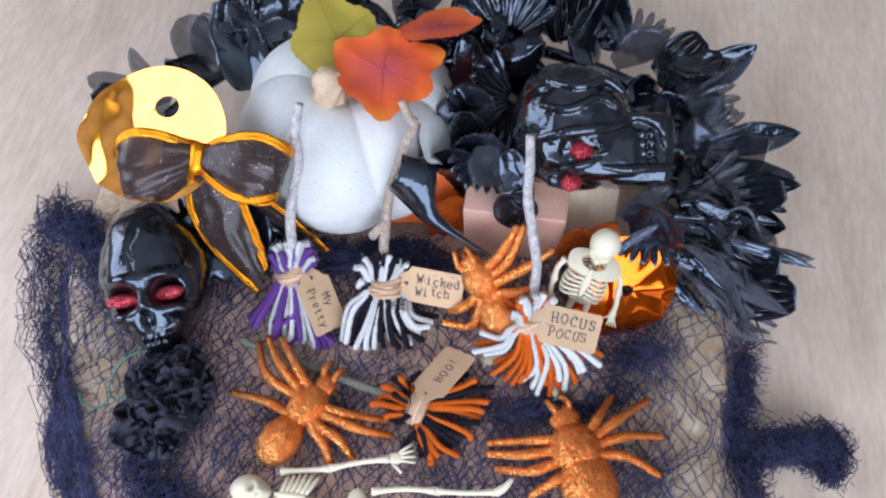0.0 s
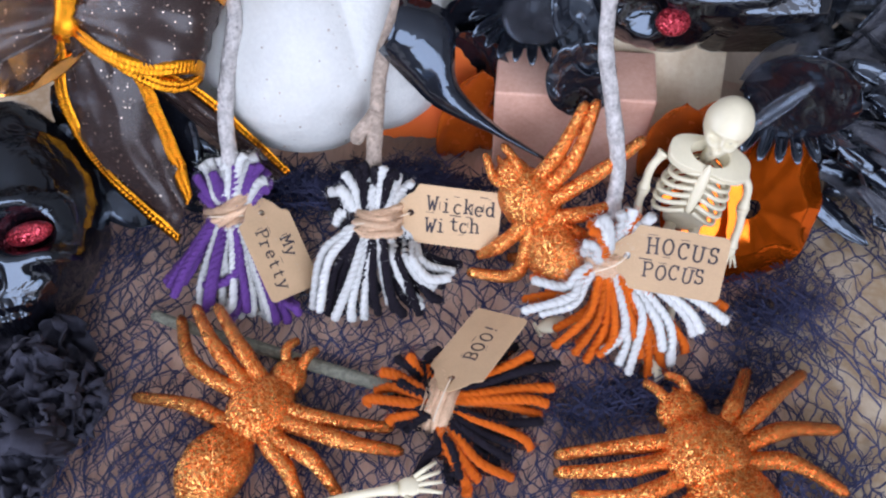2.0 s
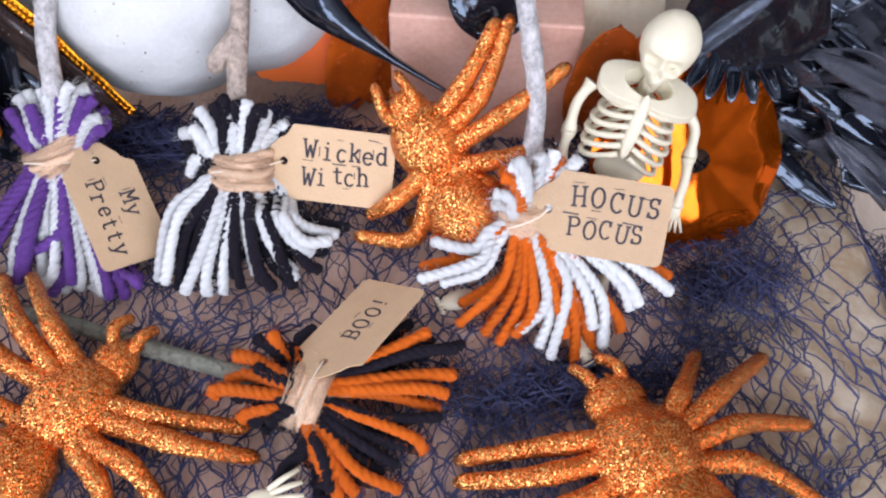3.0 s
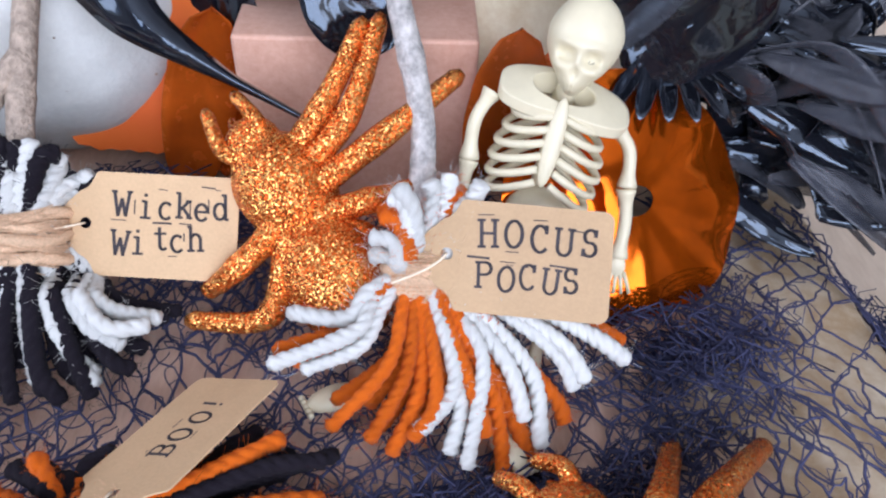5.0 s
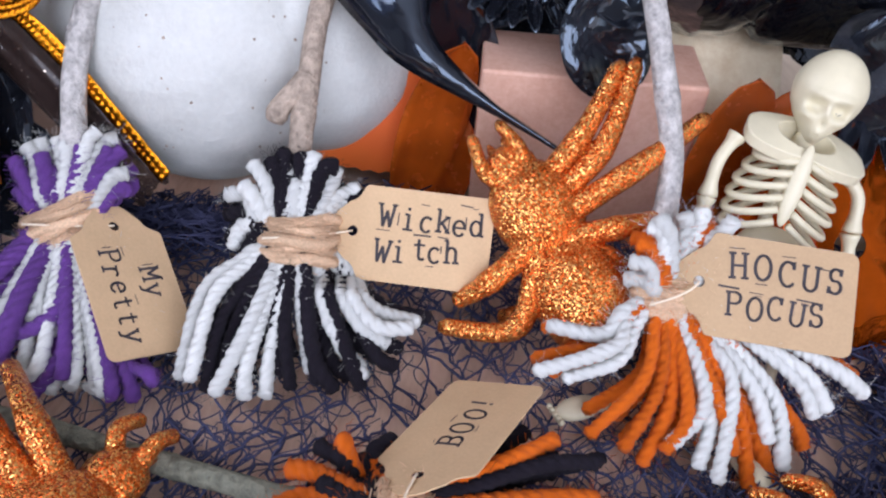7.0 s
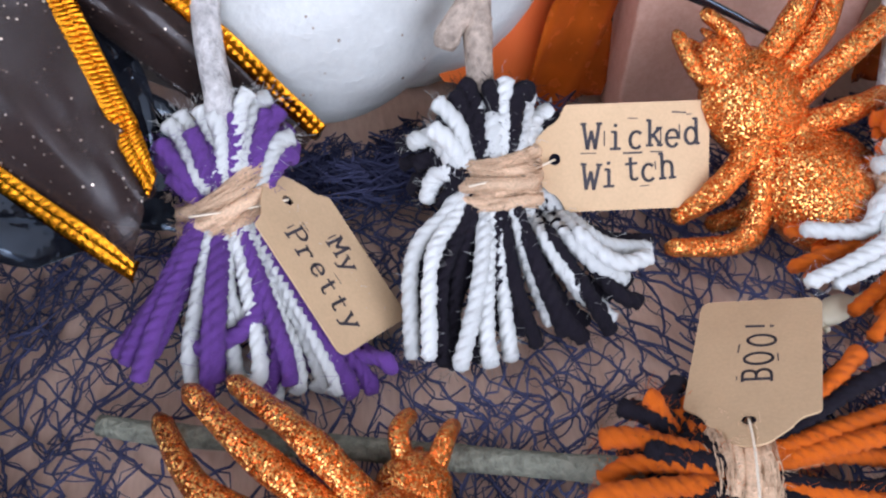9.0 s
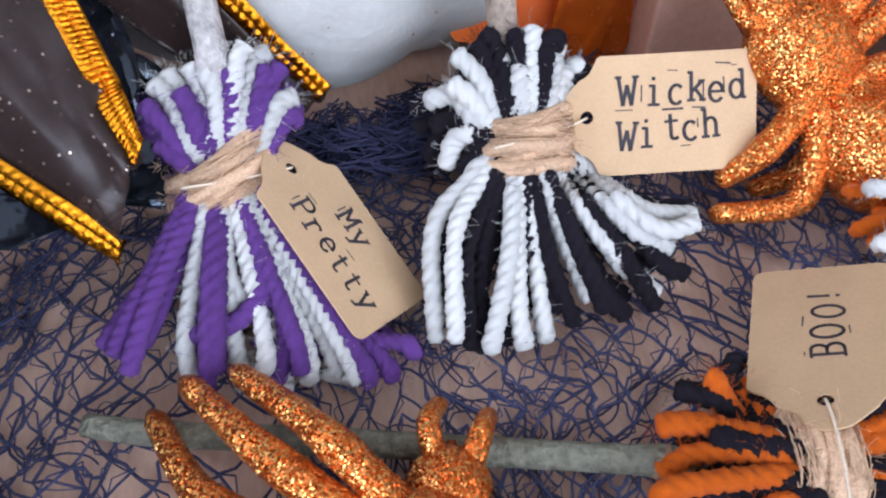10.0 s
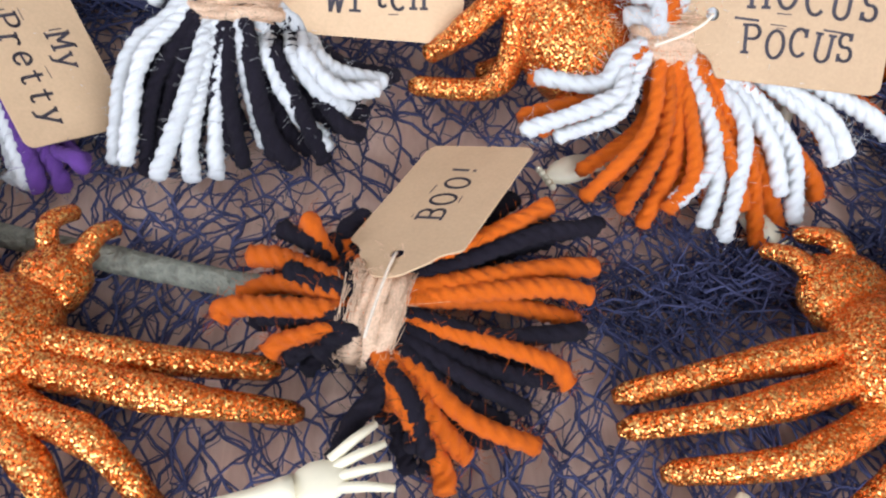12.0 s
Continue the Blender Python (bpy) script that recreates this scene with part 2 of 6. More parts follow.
def organza(name, colour, alpha):
    m, nt, b = material(name)
    v = coords(nt)
    vo = nt.nodes.new("ShaderNodeTexVoronoi")
    vo.inputs["Scale"].default_value = 480
    nt.links.new(v, vo.inputs["Vector"])
    dots = ramp(nt, vo.outputs["Distance"], [(0.14, (1, 1, 1)), (0.20, (0, 0, 0))])
    sep = nt.nodes.new("ShaderNodeSeparateColor")
    nt.links.new(vo.outputs["Color"], sep.inputs[0])
    few = ramp(nt, sep.outputs[0], [(0.66, (0, 0, 0)), (0.70, (1, 1, 1))])
    spark = mix(nt, 1.0, dots, few, "MULTIPLY")
    c = mix(nt, spark, mix(nt, noise_tex(nt, v, 60), tuple(x * 0.6 for x in colour), colour), (0.9, 0.75, 0.6))
    nt.links.new(c, b.inputs["Base Color"])
    a = ramp(nt, noise_tex(nt, v, 35, 4), [(0.3, (alpha - 0.12,) * 3), (0.7, (alpha + 0.12,) * 3)])
    nt.links.new(a, b.inputs["Alpha"])
    nt.links.new(spark, b.inputs["Metallic"])
    b.inputs["Roughness"].default_value = 0.30
    b.inputs["Specular IOR Level"].default_value = 0.5
    return m


MAT["organza"] = organza("sheer_brown_organza", (0.056, 0.034, 0.030), 0.66)


# ---- building helpers ----
class Shape:
    """Collects vertices and faces of one mesh."""

    def __init__(self):
        self.v, self.f = [], []

    def grid(self, rows, closed_u=False, closed_v=False):
        base, n, k = len(self.v), len(rows), len(rows[0])
        for r in rows:
            self.v.extend(tuple(p) for p in r)
        for i in range(n if closed_u else n - 1):
            for j in range(k if closed_v else k - 1):
                a, b = base + i * k, base + ((i + 1) % n) * k
                self.f.append((a + j, a + (j + 1) % k, b + (j + 1) % k, b + j))
        return base

    def tube(self, pts, radii, seg=8, lobes=0, lobe_depth=0.2, twist=0.0, flat=1.0, cap=True):
        pts = [Vector(p) for p in pts]
        if not isinstance(radii, (list, tuple)):
            radii = [radii] * len(pts)
        t0 = (pts[1] - pts[0]).normalized()
        side = t0.orthogonal().normalized()
        rows, run = [], 0.0
        for i, p in enumerate(pts):
            t = (pts[min(i + 1, len(pts) - 1)] - pts[max(i - 1, 0)]).normalized()
            side = (side - t * side.dot(t)).normalized()
            up = t.cross(side)
            if i:
                run += (p - pts[i - 1]).length
            row = []
            for j in range(seg):
                a0 = 2 * math.pi * j / seg
                a = a0 + twist * run
                r = radii[i] * (1 - (lobe_depth * 2 * (1 - abs(math.cos(lobes * a0 / 2))) if lobes else 0))
                row.append(p + side * (r * math.cos(a)) + up * (r * math.sin(a) * flat))
            rows.append(row)
        base = self.grid(rows, closed_v=True)
        if cap:
            n = len(rows)
            self.f.append(tuple(base + j for j in reversed(range(seg))))
            self.f.append(tuple(base + (n - 1) * seg + j for j in range(seg)))

    def ball(self, m, rx, ry, rz, nu=16, nv=12, bend=None):
        rows = []
        for i in range(nv + 1):
            th = math.pi * i / nv
            row = []
            for j in range(nu):
                ph = 2 * math.pi * j / nu
                d = Vector((math.sin(th) * math.cos(ph), math.sin(th) * math.sin(ph), math.cos(th)))
                p = Vector((d.x * rx, d.y * ry, d.z * rz))
                if bend:
                    p = bend(d, p)
                row.append(m @ p)
            rows.append(row)
        self.grid(rows, closed_v=True)

    def box(self, m, sx, sy, sz, bevel=0.0):
        b = bmesh.new()
        bmesh.ops.create_cube(b, size=1, matrix=Matrix.Diagonal((sx, sy, sz, 1)))
        if bevel:
            bmesh.ops.bevel(b, geom=b.edges[:], offset=bevel, segments=2, affect="EDGES", profile=0.5)
        base = len(self.v)
        b.verts.index_update()
        self.v.extend(tuple(m @ x.co) for x in b.verts)
        self.f.extend(tuple(base + x.index for x in fc.verts) for fc in b.faces)
        b.free()

    def sheet(self, rows, thick):
        """An open sheet of points with two skins and closed rims."""
        n, k = len(rows), len(rows[0])
        rows = [[Vector(p) for p in r] for r in rows]
        back = []
        for i in range(n):
            r = []
            for j in range(k):
                du = rows[min(i + 1, n - 1)][j] - rows[max(i - 1, 0)][j]
                dv = rows[i][min(j + 1, k - 1)] - rows[i][max(j - 1, 0)]
                nn = du.cross(dv)
                nn = nn.normalized() if nn.length > 1e-12 else Vector((0, 0, 1))
                r.append(rows[i][j] - nn * thick)
            back.append(r)
        a = self.grid(rows)
        b = self.grid([list(reversed(r)) for r in back])
        fl = lambda i, j: b + i * k + (k - 1 - j)
        for i in range(n - 1):
            self.f.append((a + i * k, a + (i + 1) * k, fl(i + 1, 0), fl(i, 0)))
            self.f.append((a + (i + 1) * k + k - 1, a + i * k + k - 1, fl(i, k - 1), fl(i + 1, k - 1)))
        for j in range(k - 1):
            self.f.append((a + j + 1, a + j, fl(0, j), fl(0, j + 1)))
            self.f.append((a + (n - 1) * k + j, a + (n - 1) * k + j + 1, fl(n - 1, j + 1), fl(n - 1, j)))

    def mesh(self, name, mats, smooth=True):
        me = bpy.data.meshes.new(name)
        me.from_pydata(self.v, [], self.f)
        for m in mats if isinstance(mats, (list, tuple)) else [mats]:
            me.materials.append(m)
        if smooth:
            me.polygons.foreach_set("use_smooth", [True] * len(me.polygons))
        me.update()
        return me


def part(name, shape, mats, parent=None, label="", smooth=True, origin=None):
    """Links a shape as one mesh object, under a thing or a part."""
    if origin is not None:
        o = Vector(origin)
        shape.v = [tuple(Vector(p) - o) for p in shape.v]
    ob = new(name, shape.mesh(name, mats, smooth))
    if origin is not None:
        ob.location = origin
    if parent:
        ob.parent = parent
    if label:
        ob["label"] = label
    return ob


def thing(name, at=(0, 0, 0), label="", category="", group="", kind=""):
    ob = new(name)
    ob.empty_display_size = 0.01
    return tagged(ob, label, category, group, kind)


def smooth_line(pts, n):
    """A smooth curve through the points, n steps in all."""
    pts = [Vector(p) for p in pts]
    if len(pts) == 2:
        return [pts[0].lerp(pts[1], i / n) for i in range(n + 1)]
    ext = [pts[0] * 2 - pts[1], *pts, pts[-1] * 2 - pts[-2]]
    out, spans = [], len(pts) - 1
    for i in range(n + 1):
        s = min(i / n * spans, spans - 1e-6)
        k = int(s)
        t = s - k
        a, b, c, d = ext[k:k + 4]
        out.append(0.5 * ((2 * b) + (c - a) * t + (2 * a - 5 * b + 4 * c - d) * t * t + (3 * b - a - 3 * c + d) * t ** 3))
    return out


def bezier(p0, p1, p2, n):
    p0, p1, p2 = Vector(p0), Vector(p1), Vector(p2)
    return [p0 * (1 - t) ** 2 + p1 * (2 * t * (1 - t)) + p2 * t * t for t in (i / n for i in range(n + 1))]


def basis(at, x, y=None, z=None):
    """A pose at a point whose x axis goes along x, and whose y (or z) axis lies as near y (or z) as it can."""
    x = Vector(x).normalized()
    if z is not None:
        z = Vector(z)
        z = (z - x * z.dot(x)).normalized()
        y = z.cross(x)
    else:
        y = Vector(y)
        y = (y - x * y.dot(x)).normalized()
        z = x.cross(y)
    m = Matrix((x, y, z)).transposed().to_4x4()
    m.translation = at
    return m


rng = random.Random(11)

# ---- assumed room round the table: out of view, closes it in and bounces light ----
def slab(name, x0, x1, y0, y1, z0, z1, m, label, category, smooth=False):
    s = Shape()
    s.box(pose((x0 + x1) / 2, (y0 + y1) / 2, (z0 + z1) / 2), x1 - x0, y1 - y0, z1 - z0)
    return tagged(part(name, s, m, smooth=smooth), label, category, kind="structure")


slab("floor", -1.6, 2.6, -1.6, 2.8, -0.80, -0.75, MAT["floor"], "unseen brown wooden floor of the room", "floor")
slab("ceiling", -1.6, 2.6, -1.6, 2.8, 1.85, 1.90, MAT["ceiling"], "unseen plain white ceiling", "ceiling")
slab("wall_north", -1.6, 2.6, 2.8, 2.9, -0.75, 1.85, MAT["wall"], "unseen plain grey wall", "wall")
slab("wall_east", 2.6, 2.7, -1.6, 2.8, -0.75, 1.85, MAT["wall"], "unseen plain grey wall", "wall")


def wall_with_window(name, m, length, a, b, z0, z1):
    """A wall along its own x axis with one window opening from a to b."""
    s = Shape()
    for x0, x1, y0, y1 in ((0, a, -0.75, 1.85), (b, length, -0.75, 1.85), (a, b, -0.75, z0), (a, b, z1, 1.85)):
        s.box(m @ pose((x0 + x1) / 2, 0.05, (y0 + y1) / 2), x1 - x0, 0.1, y1 - y0)
    tagged(part(name, s, MAT["wall"], smooth=False), "unseen grey wall with a window opening", "wall", kind="structure")


wall_with_window("wall_west", pose(-1.6, -1.6, 0, 0, 0, 90), 4.4, 0.7, 2.7, 0.25, 1.65)
wall_with_window("wall_south", pose(-1.6, -1.7, 0), 4.2, 0.7, 3.3, 0.25, 1.75)

# ---- table and board ----
s = Shape()
s.box(pose(0.02, 0.42, -0.015, 0, 0, 6), 1.9, 1.5, 0.03, 0.004)
table = thing("table", label="pale wooden table with a fine straight grain", category="table")
part("tabletop", s, MAT["table"], table, smooth=False)
for lx, ly in ((-0.8, -0.2), (0.85, -0.2), (-0.8, 1.05), (0.85, 1.05)):
    s = Shape()
    s.box(pose(lx, ly, -0.39), 0.07, 0.07, 0.72, 0.004)
    part("leg", s, MAT["table"], table, smooth=False)


def board_edge(a):
    """Half-width outline of the slab with its uneven natural edge."""
    c, sn = math.cos(a), math.sin(a)
    k = (abs(c) ** 4.5 + abs(sn) ** 4.5) ** (-1 / 4.5)
    x, y = k * c * 0.268, k * sn * 0.205
    x -= 0.045 * (y / 0.205 + 0.15) * (0.35 - 0.65 * math.tanh(x / 0.11))
    w = noise.noise(Vector((c * 3.1, sn * 3.1, 0.7))) * 0.010 + noise.noise(Vector((c * 11, sn * 11, 2.7))) * 0.004
    return Vector((x * (1 + w * 3), y * (1 + w * 3), 0))


s = Shape()
rows = []
for f, z in ((0.0, 0.0365), (0.5, 0.0365), (0.92, 0.0365), (0.985, 0.035), (1.0, 0.031), (1.012, 0.018), (0.99, 0.004), (0.97, 0.0005)):
    rows.append([board_edge(2 * math.pi * j / 160) * f + Vector((-0.012, 0.275, z)) for j in range(160)])
s.grid(rows, closed_v=True)
wood_board = tagged(part("wood_board", s, MAT["board"], origin=(-0.012, 0.275, 0)), "live-edge wooden slab with pale sapwood edges on the table", "wooden board")


# ---- netting ----
def board_inside(x, y):
    dx, dy = x + 0.012, y - 0.275
    a = math.atan2(dy / 0.205, dx / 0.268)
    e = board_edge(a)
    return math.hypot(dx, dy) / max(1e-6, e.length)


def net_height(x, y):
    r = board_inside(x, y)
    h = 0.0385 if r < 0.985 else 0.0385 - min(1, (r - 0.985) / 0.10) * 0.035
    return h + 0.0016 * noise.noise(Vector((x * 45, y * 45, 3)))


net = thing("netting", label="loose dark navy cotton netting draped over the wooden slab", category="netting")
s = Shape()
CELL = 0.0086


def net_point(i, j, layer):
    x = -0.335 + i * CELL + (CELL / 2 if j % 2 else 0)
    y = 0.085 + j * CELL * 0.80
    q = Vector((x * 20 + layer * 7, y * 20, layer * 3.3))
    x += 0.016 * noise.noise(q) + 0.004 * noise.noise(q * 4) + rng.uniform(-0.0021, 0.0021)
    y += 0.016 * noise.noise(q + Vector((9, 4, 1))) + 0.004 * noise.noise(q * 4 + Vector((3, 1, 1))) + rng.uniform(-0.0021, 0.0021)
    # the cloth runs between its gathered left and right hems
    left = -0.215 - 0.155 * max(0, min(1, (y - 0.13) / 0.26))
    x = max(left + rng.uniform(0, 0.01), min(0.278 + rng.uniform(-0.01, 0), x))
    return Vector((x, y, net_height(x, y) + rng.uniform(0, 0.0022) + layer * 0.001))


def thread(shape, a, b, r, wave, n=4):
    a, b = Vector(a), Vector(b)
    off = Vector((rng.uniform(-1, 1), rng.uniform(-1, 1), rng.uniform(0.0, 0.7))) * wave
    off2 = Vector((rng.uniform(-1, 1), rng.uniform(-1, 1), rng.uniform(0.0, 0.7))) * wave
    pts = [a, a.lerp(b, 0.33) + off, a.lerp(b, 0.67) + off2, b]
    shape.tube(pts, r, 4, cap=False)


for layer in (0, 1, 2):
    ni, nj = 70, 44
    pts = {(i, j): net_point(i, j, layer) for i in range(ni) for j in range(nj)}
    for (i, j), p in pts.items():
        gap = noise.noise(Vector((p.x * 13, p.y * 13, 5 + layer)))
        if layer and (gap < (-0.20, 0.18)[layer - 1] or p.x > 0.215 or p.x < -0.17 and (layer == 2 or gap < 0.0)):
            continue
        if gap < -0.62:
            continue
        odd = j % 2
        for q in ((i + odd, j + 1), (i + odd - 1, j + 1)):
            if q in pts and (pts[q] - p).length < 0.03 and rng.random() < 0.93:
                thread(s, p, pts[q], rng.uniform(0.00028, 0.00050), 0.0011)
                if rng.random() < 0.7:
                    thread(s, p + Vector((rng.uniform(-1, 1), rng.uniform(-1, 1), 0.5)) * 0.0007, pts[q], rng.uniform(0.00014, 0.00028), 0.0024)
tagged(part("mesh_cloth", s, MAT["net"], net), kind="stuff")
# loose threads that wander over the cloth
s = Shape()
for _ in range(520):
    p = Vector((rng.uniform(-0.18, 0.18), rng.uniform(0.10, 0.37), 0))
    a, pts = rng.uniform(0, 6.28), []
    for i in range(rng.randint(7, 18)):
        p = p + Vector((math.cos(a), math.sin(a), 0)) * 0.0032
        a += rng.gauss(0, 0.55)
        p.z = net_height(p.x, p.y) + 0.0012 + 0.0016 * rng.random()
        pts.append(p.copy())
    s.tube(smooth_line(pts, len(pts) * 2), rng.uniform(0.00012, 0.00032), 3, cap=False)
tagged(part("loose_threads", s, MAT["net"], net), kind="stuff")


def bundle(path, radius, count, r=0.00032, length=(0.12, 0.6), lift=0.7, name="gathered_threads"):
    """Loose threads gathered along a path."""
    s = Shape()
    line = smooth_line(path, 60)
    for _ in range(count):
        f = rng.uniform(*length)
        a = rng.uniform(0, 1 - f)
        n = max(8, int(60 * f))
        ph = [rng.uniform(0, 6.28) for _ in range(4)]
        wide = radius * (0.55 + 0.8 * rng.random())
        ra, rb = rng.random() ** 0.8 * wide, rng.uniform(0.15, 0.6) * wide
        pts = []
        for k in range(n + 1):
            u = (a + f * k / n) * 60
            p = line[int(min(u, 59))].lerp(line[int(min(u, 59)) + 1], u - int(min(u, 59)))
            p = p + Vector((math.cos(ph[0] + u * 0.3) * ra + math.sin(ph[1] + u * 2.3) * rb * 0.8, math.sin(ph[0] + u * 0.3) * ra + math.cos(ph[2] + u * 2.1) * rb * 0.8, 0))
            p.z = max(net_height(p.x, p.y) + 0.0008, p.z + lift * radius * (0.3 + 0.5 * math.sin(ph[3] + u * 0.6)))
            pts.append(p)
        s.tube(pts, r * rng.uniform(0.6, 1.4), 3, cap=False)
    return tagged(part(name, s, MAT["net"], net), kind="stuff")


bundle([(-0.350, 0.405, 0.010), (-0.345, 0.35, 0.010), (-0.312, 0.27, 0.012), (-0.265, 0.20, 0.012), (-0.238, 0.15, 0.010), (-0.19, 0.10, 0.010)], 0.021, 330, 0.00036, (0.04, 0.22))
bundle([(-0.352, 0.378, 0.016), (-0.325, 0.366, 0.022), (-0.29, 0.345, 0.038), (-0.25, 0.30, 0.040), (-0.21, 0.27, 0.040)], 0.019, 260, 0.00034, (0.05, 0.3))
bundle([(-0.20, 0.19, 0.04), (-0.17, 0.15, 0.04), (-0.12, 0.12, 0.04), (-0.05, 0.10, 0.04)], 0.020, 110)
bundle([(-0.15, 0.368, 0.045), (-0.06, 0.352, 0.046), (-0.01, 0.362, 0.05), (0.05, 0.348, 0.048)], 0.014, 190)
bundle([(0.28, 0.345, 0.014), (0.277, 0.30, 0.016), (0.270, 0.25, 0.018), (0.282, 0.20, 0.015), (0.27, 0.15, 0.014)], 0.013, 170)
bundle([(0.272, 0.225, 0.012), (0.295, 0.245, 0.012), (0.318, 0.248, 0.014), (0.338, 0.246, 0.014)], 0.015, 150)
bundle([(0.325, 0.262, 0.014), (0.342, 0.256, 0.016), (0.340, 0.235, 0.016), (0.330, 0.228, 0.012)], 0.013, 120)
bundle([(0.06, 0.24, 0.039), (0.10, 0.240, 0.040), (0.15, 0.250, 0.040), (0.19, 0.270, 0.040)], 0.013, 70)
bundle([(0.15, 0.298, 0.040), (0.18, 0.292, 0.040), (0.20, 0.300, 0.04), (0.225, 0.312, 0.04)], 0.018, 75, 0.00030, (0.05, 0.25))
# short frayed ends along the hems
s = Shape()
for _ in range(90):
    if rng.random() < 0.5:
        t = rng.random()
        p = Vector((0.282, 0.2 + 0.14 * t, 0.004))
        d = Vector((1, rng.uniform(-0.5, 0.4), 0))
    else:
        t = rng.random()
        p = Vector((-0.36 + 0.12 * t, 0.39 - 0.2 * t, 0.004))
        d = Vector((-1, rng.uniform(-0.6, 0.4), 0))
    ln = rng.uniform(0.006, 0.026)
    q = p + d.normalized() * ln * 0.5 + Vector((0, rng.uniform(-0.006, 0.006), rng.uniform(0, 0.008)))
    s.tube(bezier(p, q, p + d.normalized() * ln + Vector((0, rng.uniform(-0.008, 0.008), 0)), 6), 0.0003, 3, cap=False)
tagged(part("frayed_ends", s, MAT["net"], net), kind="stuff")

# ---- pumpkin ----
pumpkin = thing("pumpkin", label="white painted craft pumpkin with a tan stem", category="pumpkin")
PUMP = Vector((-0.066, 0.448, 0.1025))


def pumpkin_bend(d, p):
    a = math.atan2(d.y, d.x)
    h = math.sqrt(max(0.0, 1 - d.z * d.z))
    groove = abs(math.sin(a * 3.0 + 0.15)) ** 0.75
    k = 0.925 + 0.085 * groove * min(1, h * 1.4) + 0.018 * noise.noise(d * 2.3) + 0.0065 * noise.noise(d * 7.5) + 0.0022 * noise.noise(d * 21)
    q = Vector((p.x * k, p.y * k, p.z * (0.93 + 0.10 * groove * h)))
    q.z -= 0.020 * math.exp(-(h / 0.32) ** 2) * (1 if d.z > 0 else -0.6)
    return q


s = Shape()
s.ball(Matrix.Identity(4), 0.095, 0.096, 0.073, 260, 140, pumpkin_bend)
body = part("body", s, MAT["white_clay"], pumpkin)
body.location = PUMP
# flecks on the paint
s = Shape()
for _ in range(110):
    a, z = rng.uniform(3.4, 6.0), rng.uniform(-0.4, 0.95)
    h = math.sqrt(1 - z * z)
    d = Vector((h * math.cos(a), h * math.sin(a), z))
    p = PUMP + pumpkin_bend(d, Vector((d.x * 0.095, d.y * 0.096, d.z * 0.073)))
    s.ball(Matrix.Translation(p), *(3 * [rng.uniform(0.0002, 0.0006)]), 5, 4)
tagged(part("fleck", s, MAT["twig_brown"], pumpkin, "dark flecks in the paint"), kind="stuff")
s = Shape()
s.tube(smooth_line([(-0.070, 0.440, 0.140), (-0.072, 0.432, 0.158), (-0.070, 0.430, 0.176), (-0.066, 0.434, 0.188)], 16), [0.026, 0.023, 0.020, 0.0175, 0.0155, 0.0145, 0.014, 0.0135, 0.013, 0.0128, 0.0126, 0.0126, 0.0125, 0.0122, 0.0115, 0.0095, 0.006], 20, 5, 0.10, 60)
part("stem", s, MAT["stem"], pumpkin)


def cloth_leaf(m, size, tips, mat_, label, seed, droop):
    """A broad cloth leaf: a pointed, toothed outline, raised veins and a short stalk."""
    leaf = tagged(thing("artificial_leaf"), label, "artificial leaf", "cloth leaves")
    leaf.matrix_world = m

    def rim(a):
        k = 0.74
        for t, l, w in tips:
            dd = math.atan2(math.sin(a - radians(t)), math.cos(a - radians(t)))
            k = max(k, l * math.exp(-(dd / w) ** 2) + 0.70 * (1 - math.exp(-(dd / w) ** 2)))
        return size * (k + 0.025 * (abs(((a * 30 / math.pi) % 2) - 1) - 0.5))

    def height(x, y):
        f = math.hypot(x, y) / size
        return droop * f * f * math.cos(math.atan2(y, x) - 0.8) * size + 0.004 * noise.noise(Vector((x * 45, y * 45, seed))) * min(1, f * 1.5)

    s = Shape()
    n, k = 180, 12
    rows = []
    for i in range(k + 1):
        f = i / k
        row = []
        for j in range(n):
            a = 2 * math.pi * j / n
            x, y = math.cos(a) * rim(a) * f, math.sin(a) * rim(a) * f
            row.append((x, y, height(x, y)))
        rows.append(row)
    s.grid(rows, closed_v=True)
    top, faces = len(s.v), list(s.f)
    s.v.extend((x, y, z - 0.0005) for x, y, z in s.v[:top])
    s.f.extend(tuple(top + q for q in reversed(fc)) for fc in faces)
    part("blade", s, mat_, leaf)
    for t, l, w in tips:
        a = radians(t)
        s = Shape()
        pts = []
        for i in range(13):
            x, y = math.cos(a) * size * l * 0.93 * i / 12, math.sin(a) * size * l * 0.93 * i / 12
            pts.append((x, y, height(x, y) + 0.0002))
        s.tube(pts, [0.0004 * (1 - 0.85 * i / 12) for i in range(13)], 6)
        part("vein", s, mat_, leaf)
    return leaf


BROAD = ((75, 1.12, 0.34), (20, 0.86, 0.40), (128, 0.95, 0.36), (-45, 0.98, 0.34), (190, 0.92, 0.40))
OVAL = ((90, 1.05, 0.6), (20, 0.84, 0.5), (160, 0.84, 0.5))
cloth_leaf(basis((-0.030, 0.444, 0.181), (0.80, -0.60, 0.0), z=(0.1, -0.15, 0.95)), 0.047, BROAD, MAT["leaf_orange"], "orange cloth leaf with yellow edges on the pumpkin", 3, -0.25)
cloth_leaf(basis((-0.071, 0.470, 0.182), (0.8, 0.5, 0.1), z=(0.0, -0.30, 0.95)), 0.043, OVAL, MAT["leaf_green"], "olive green cloth leaf behind the pumpkin stem", 8, -0.1)
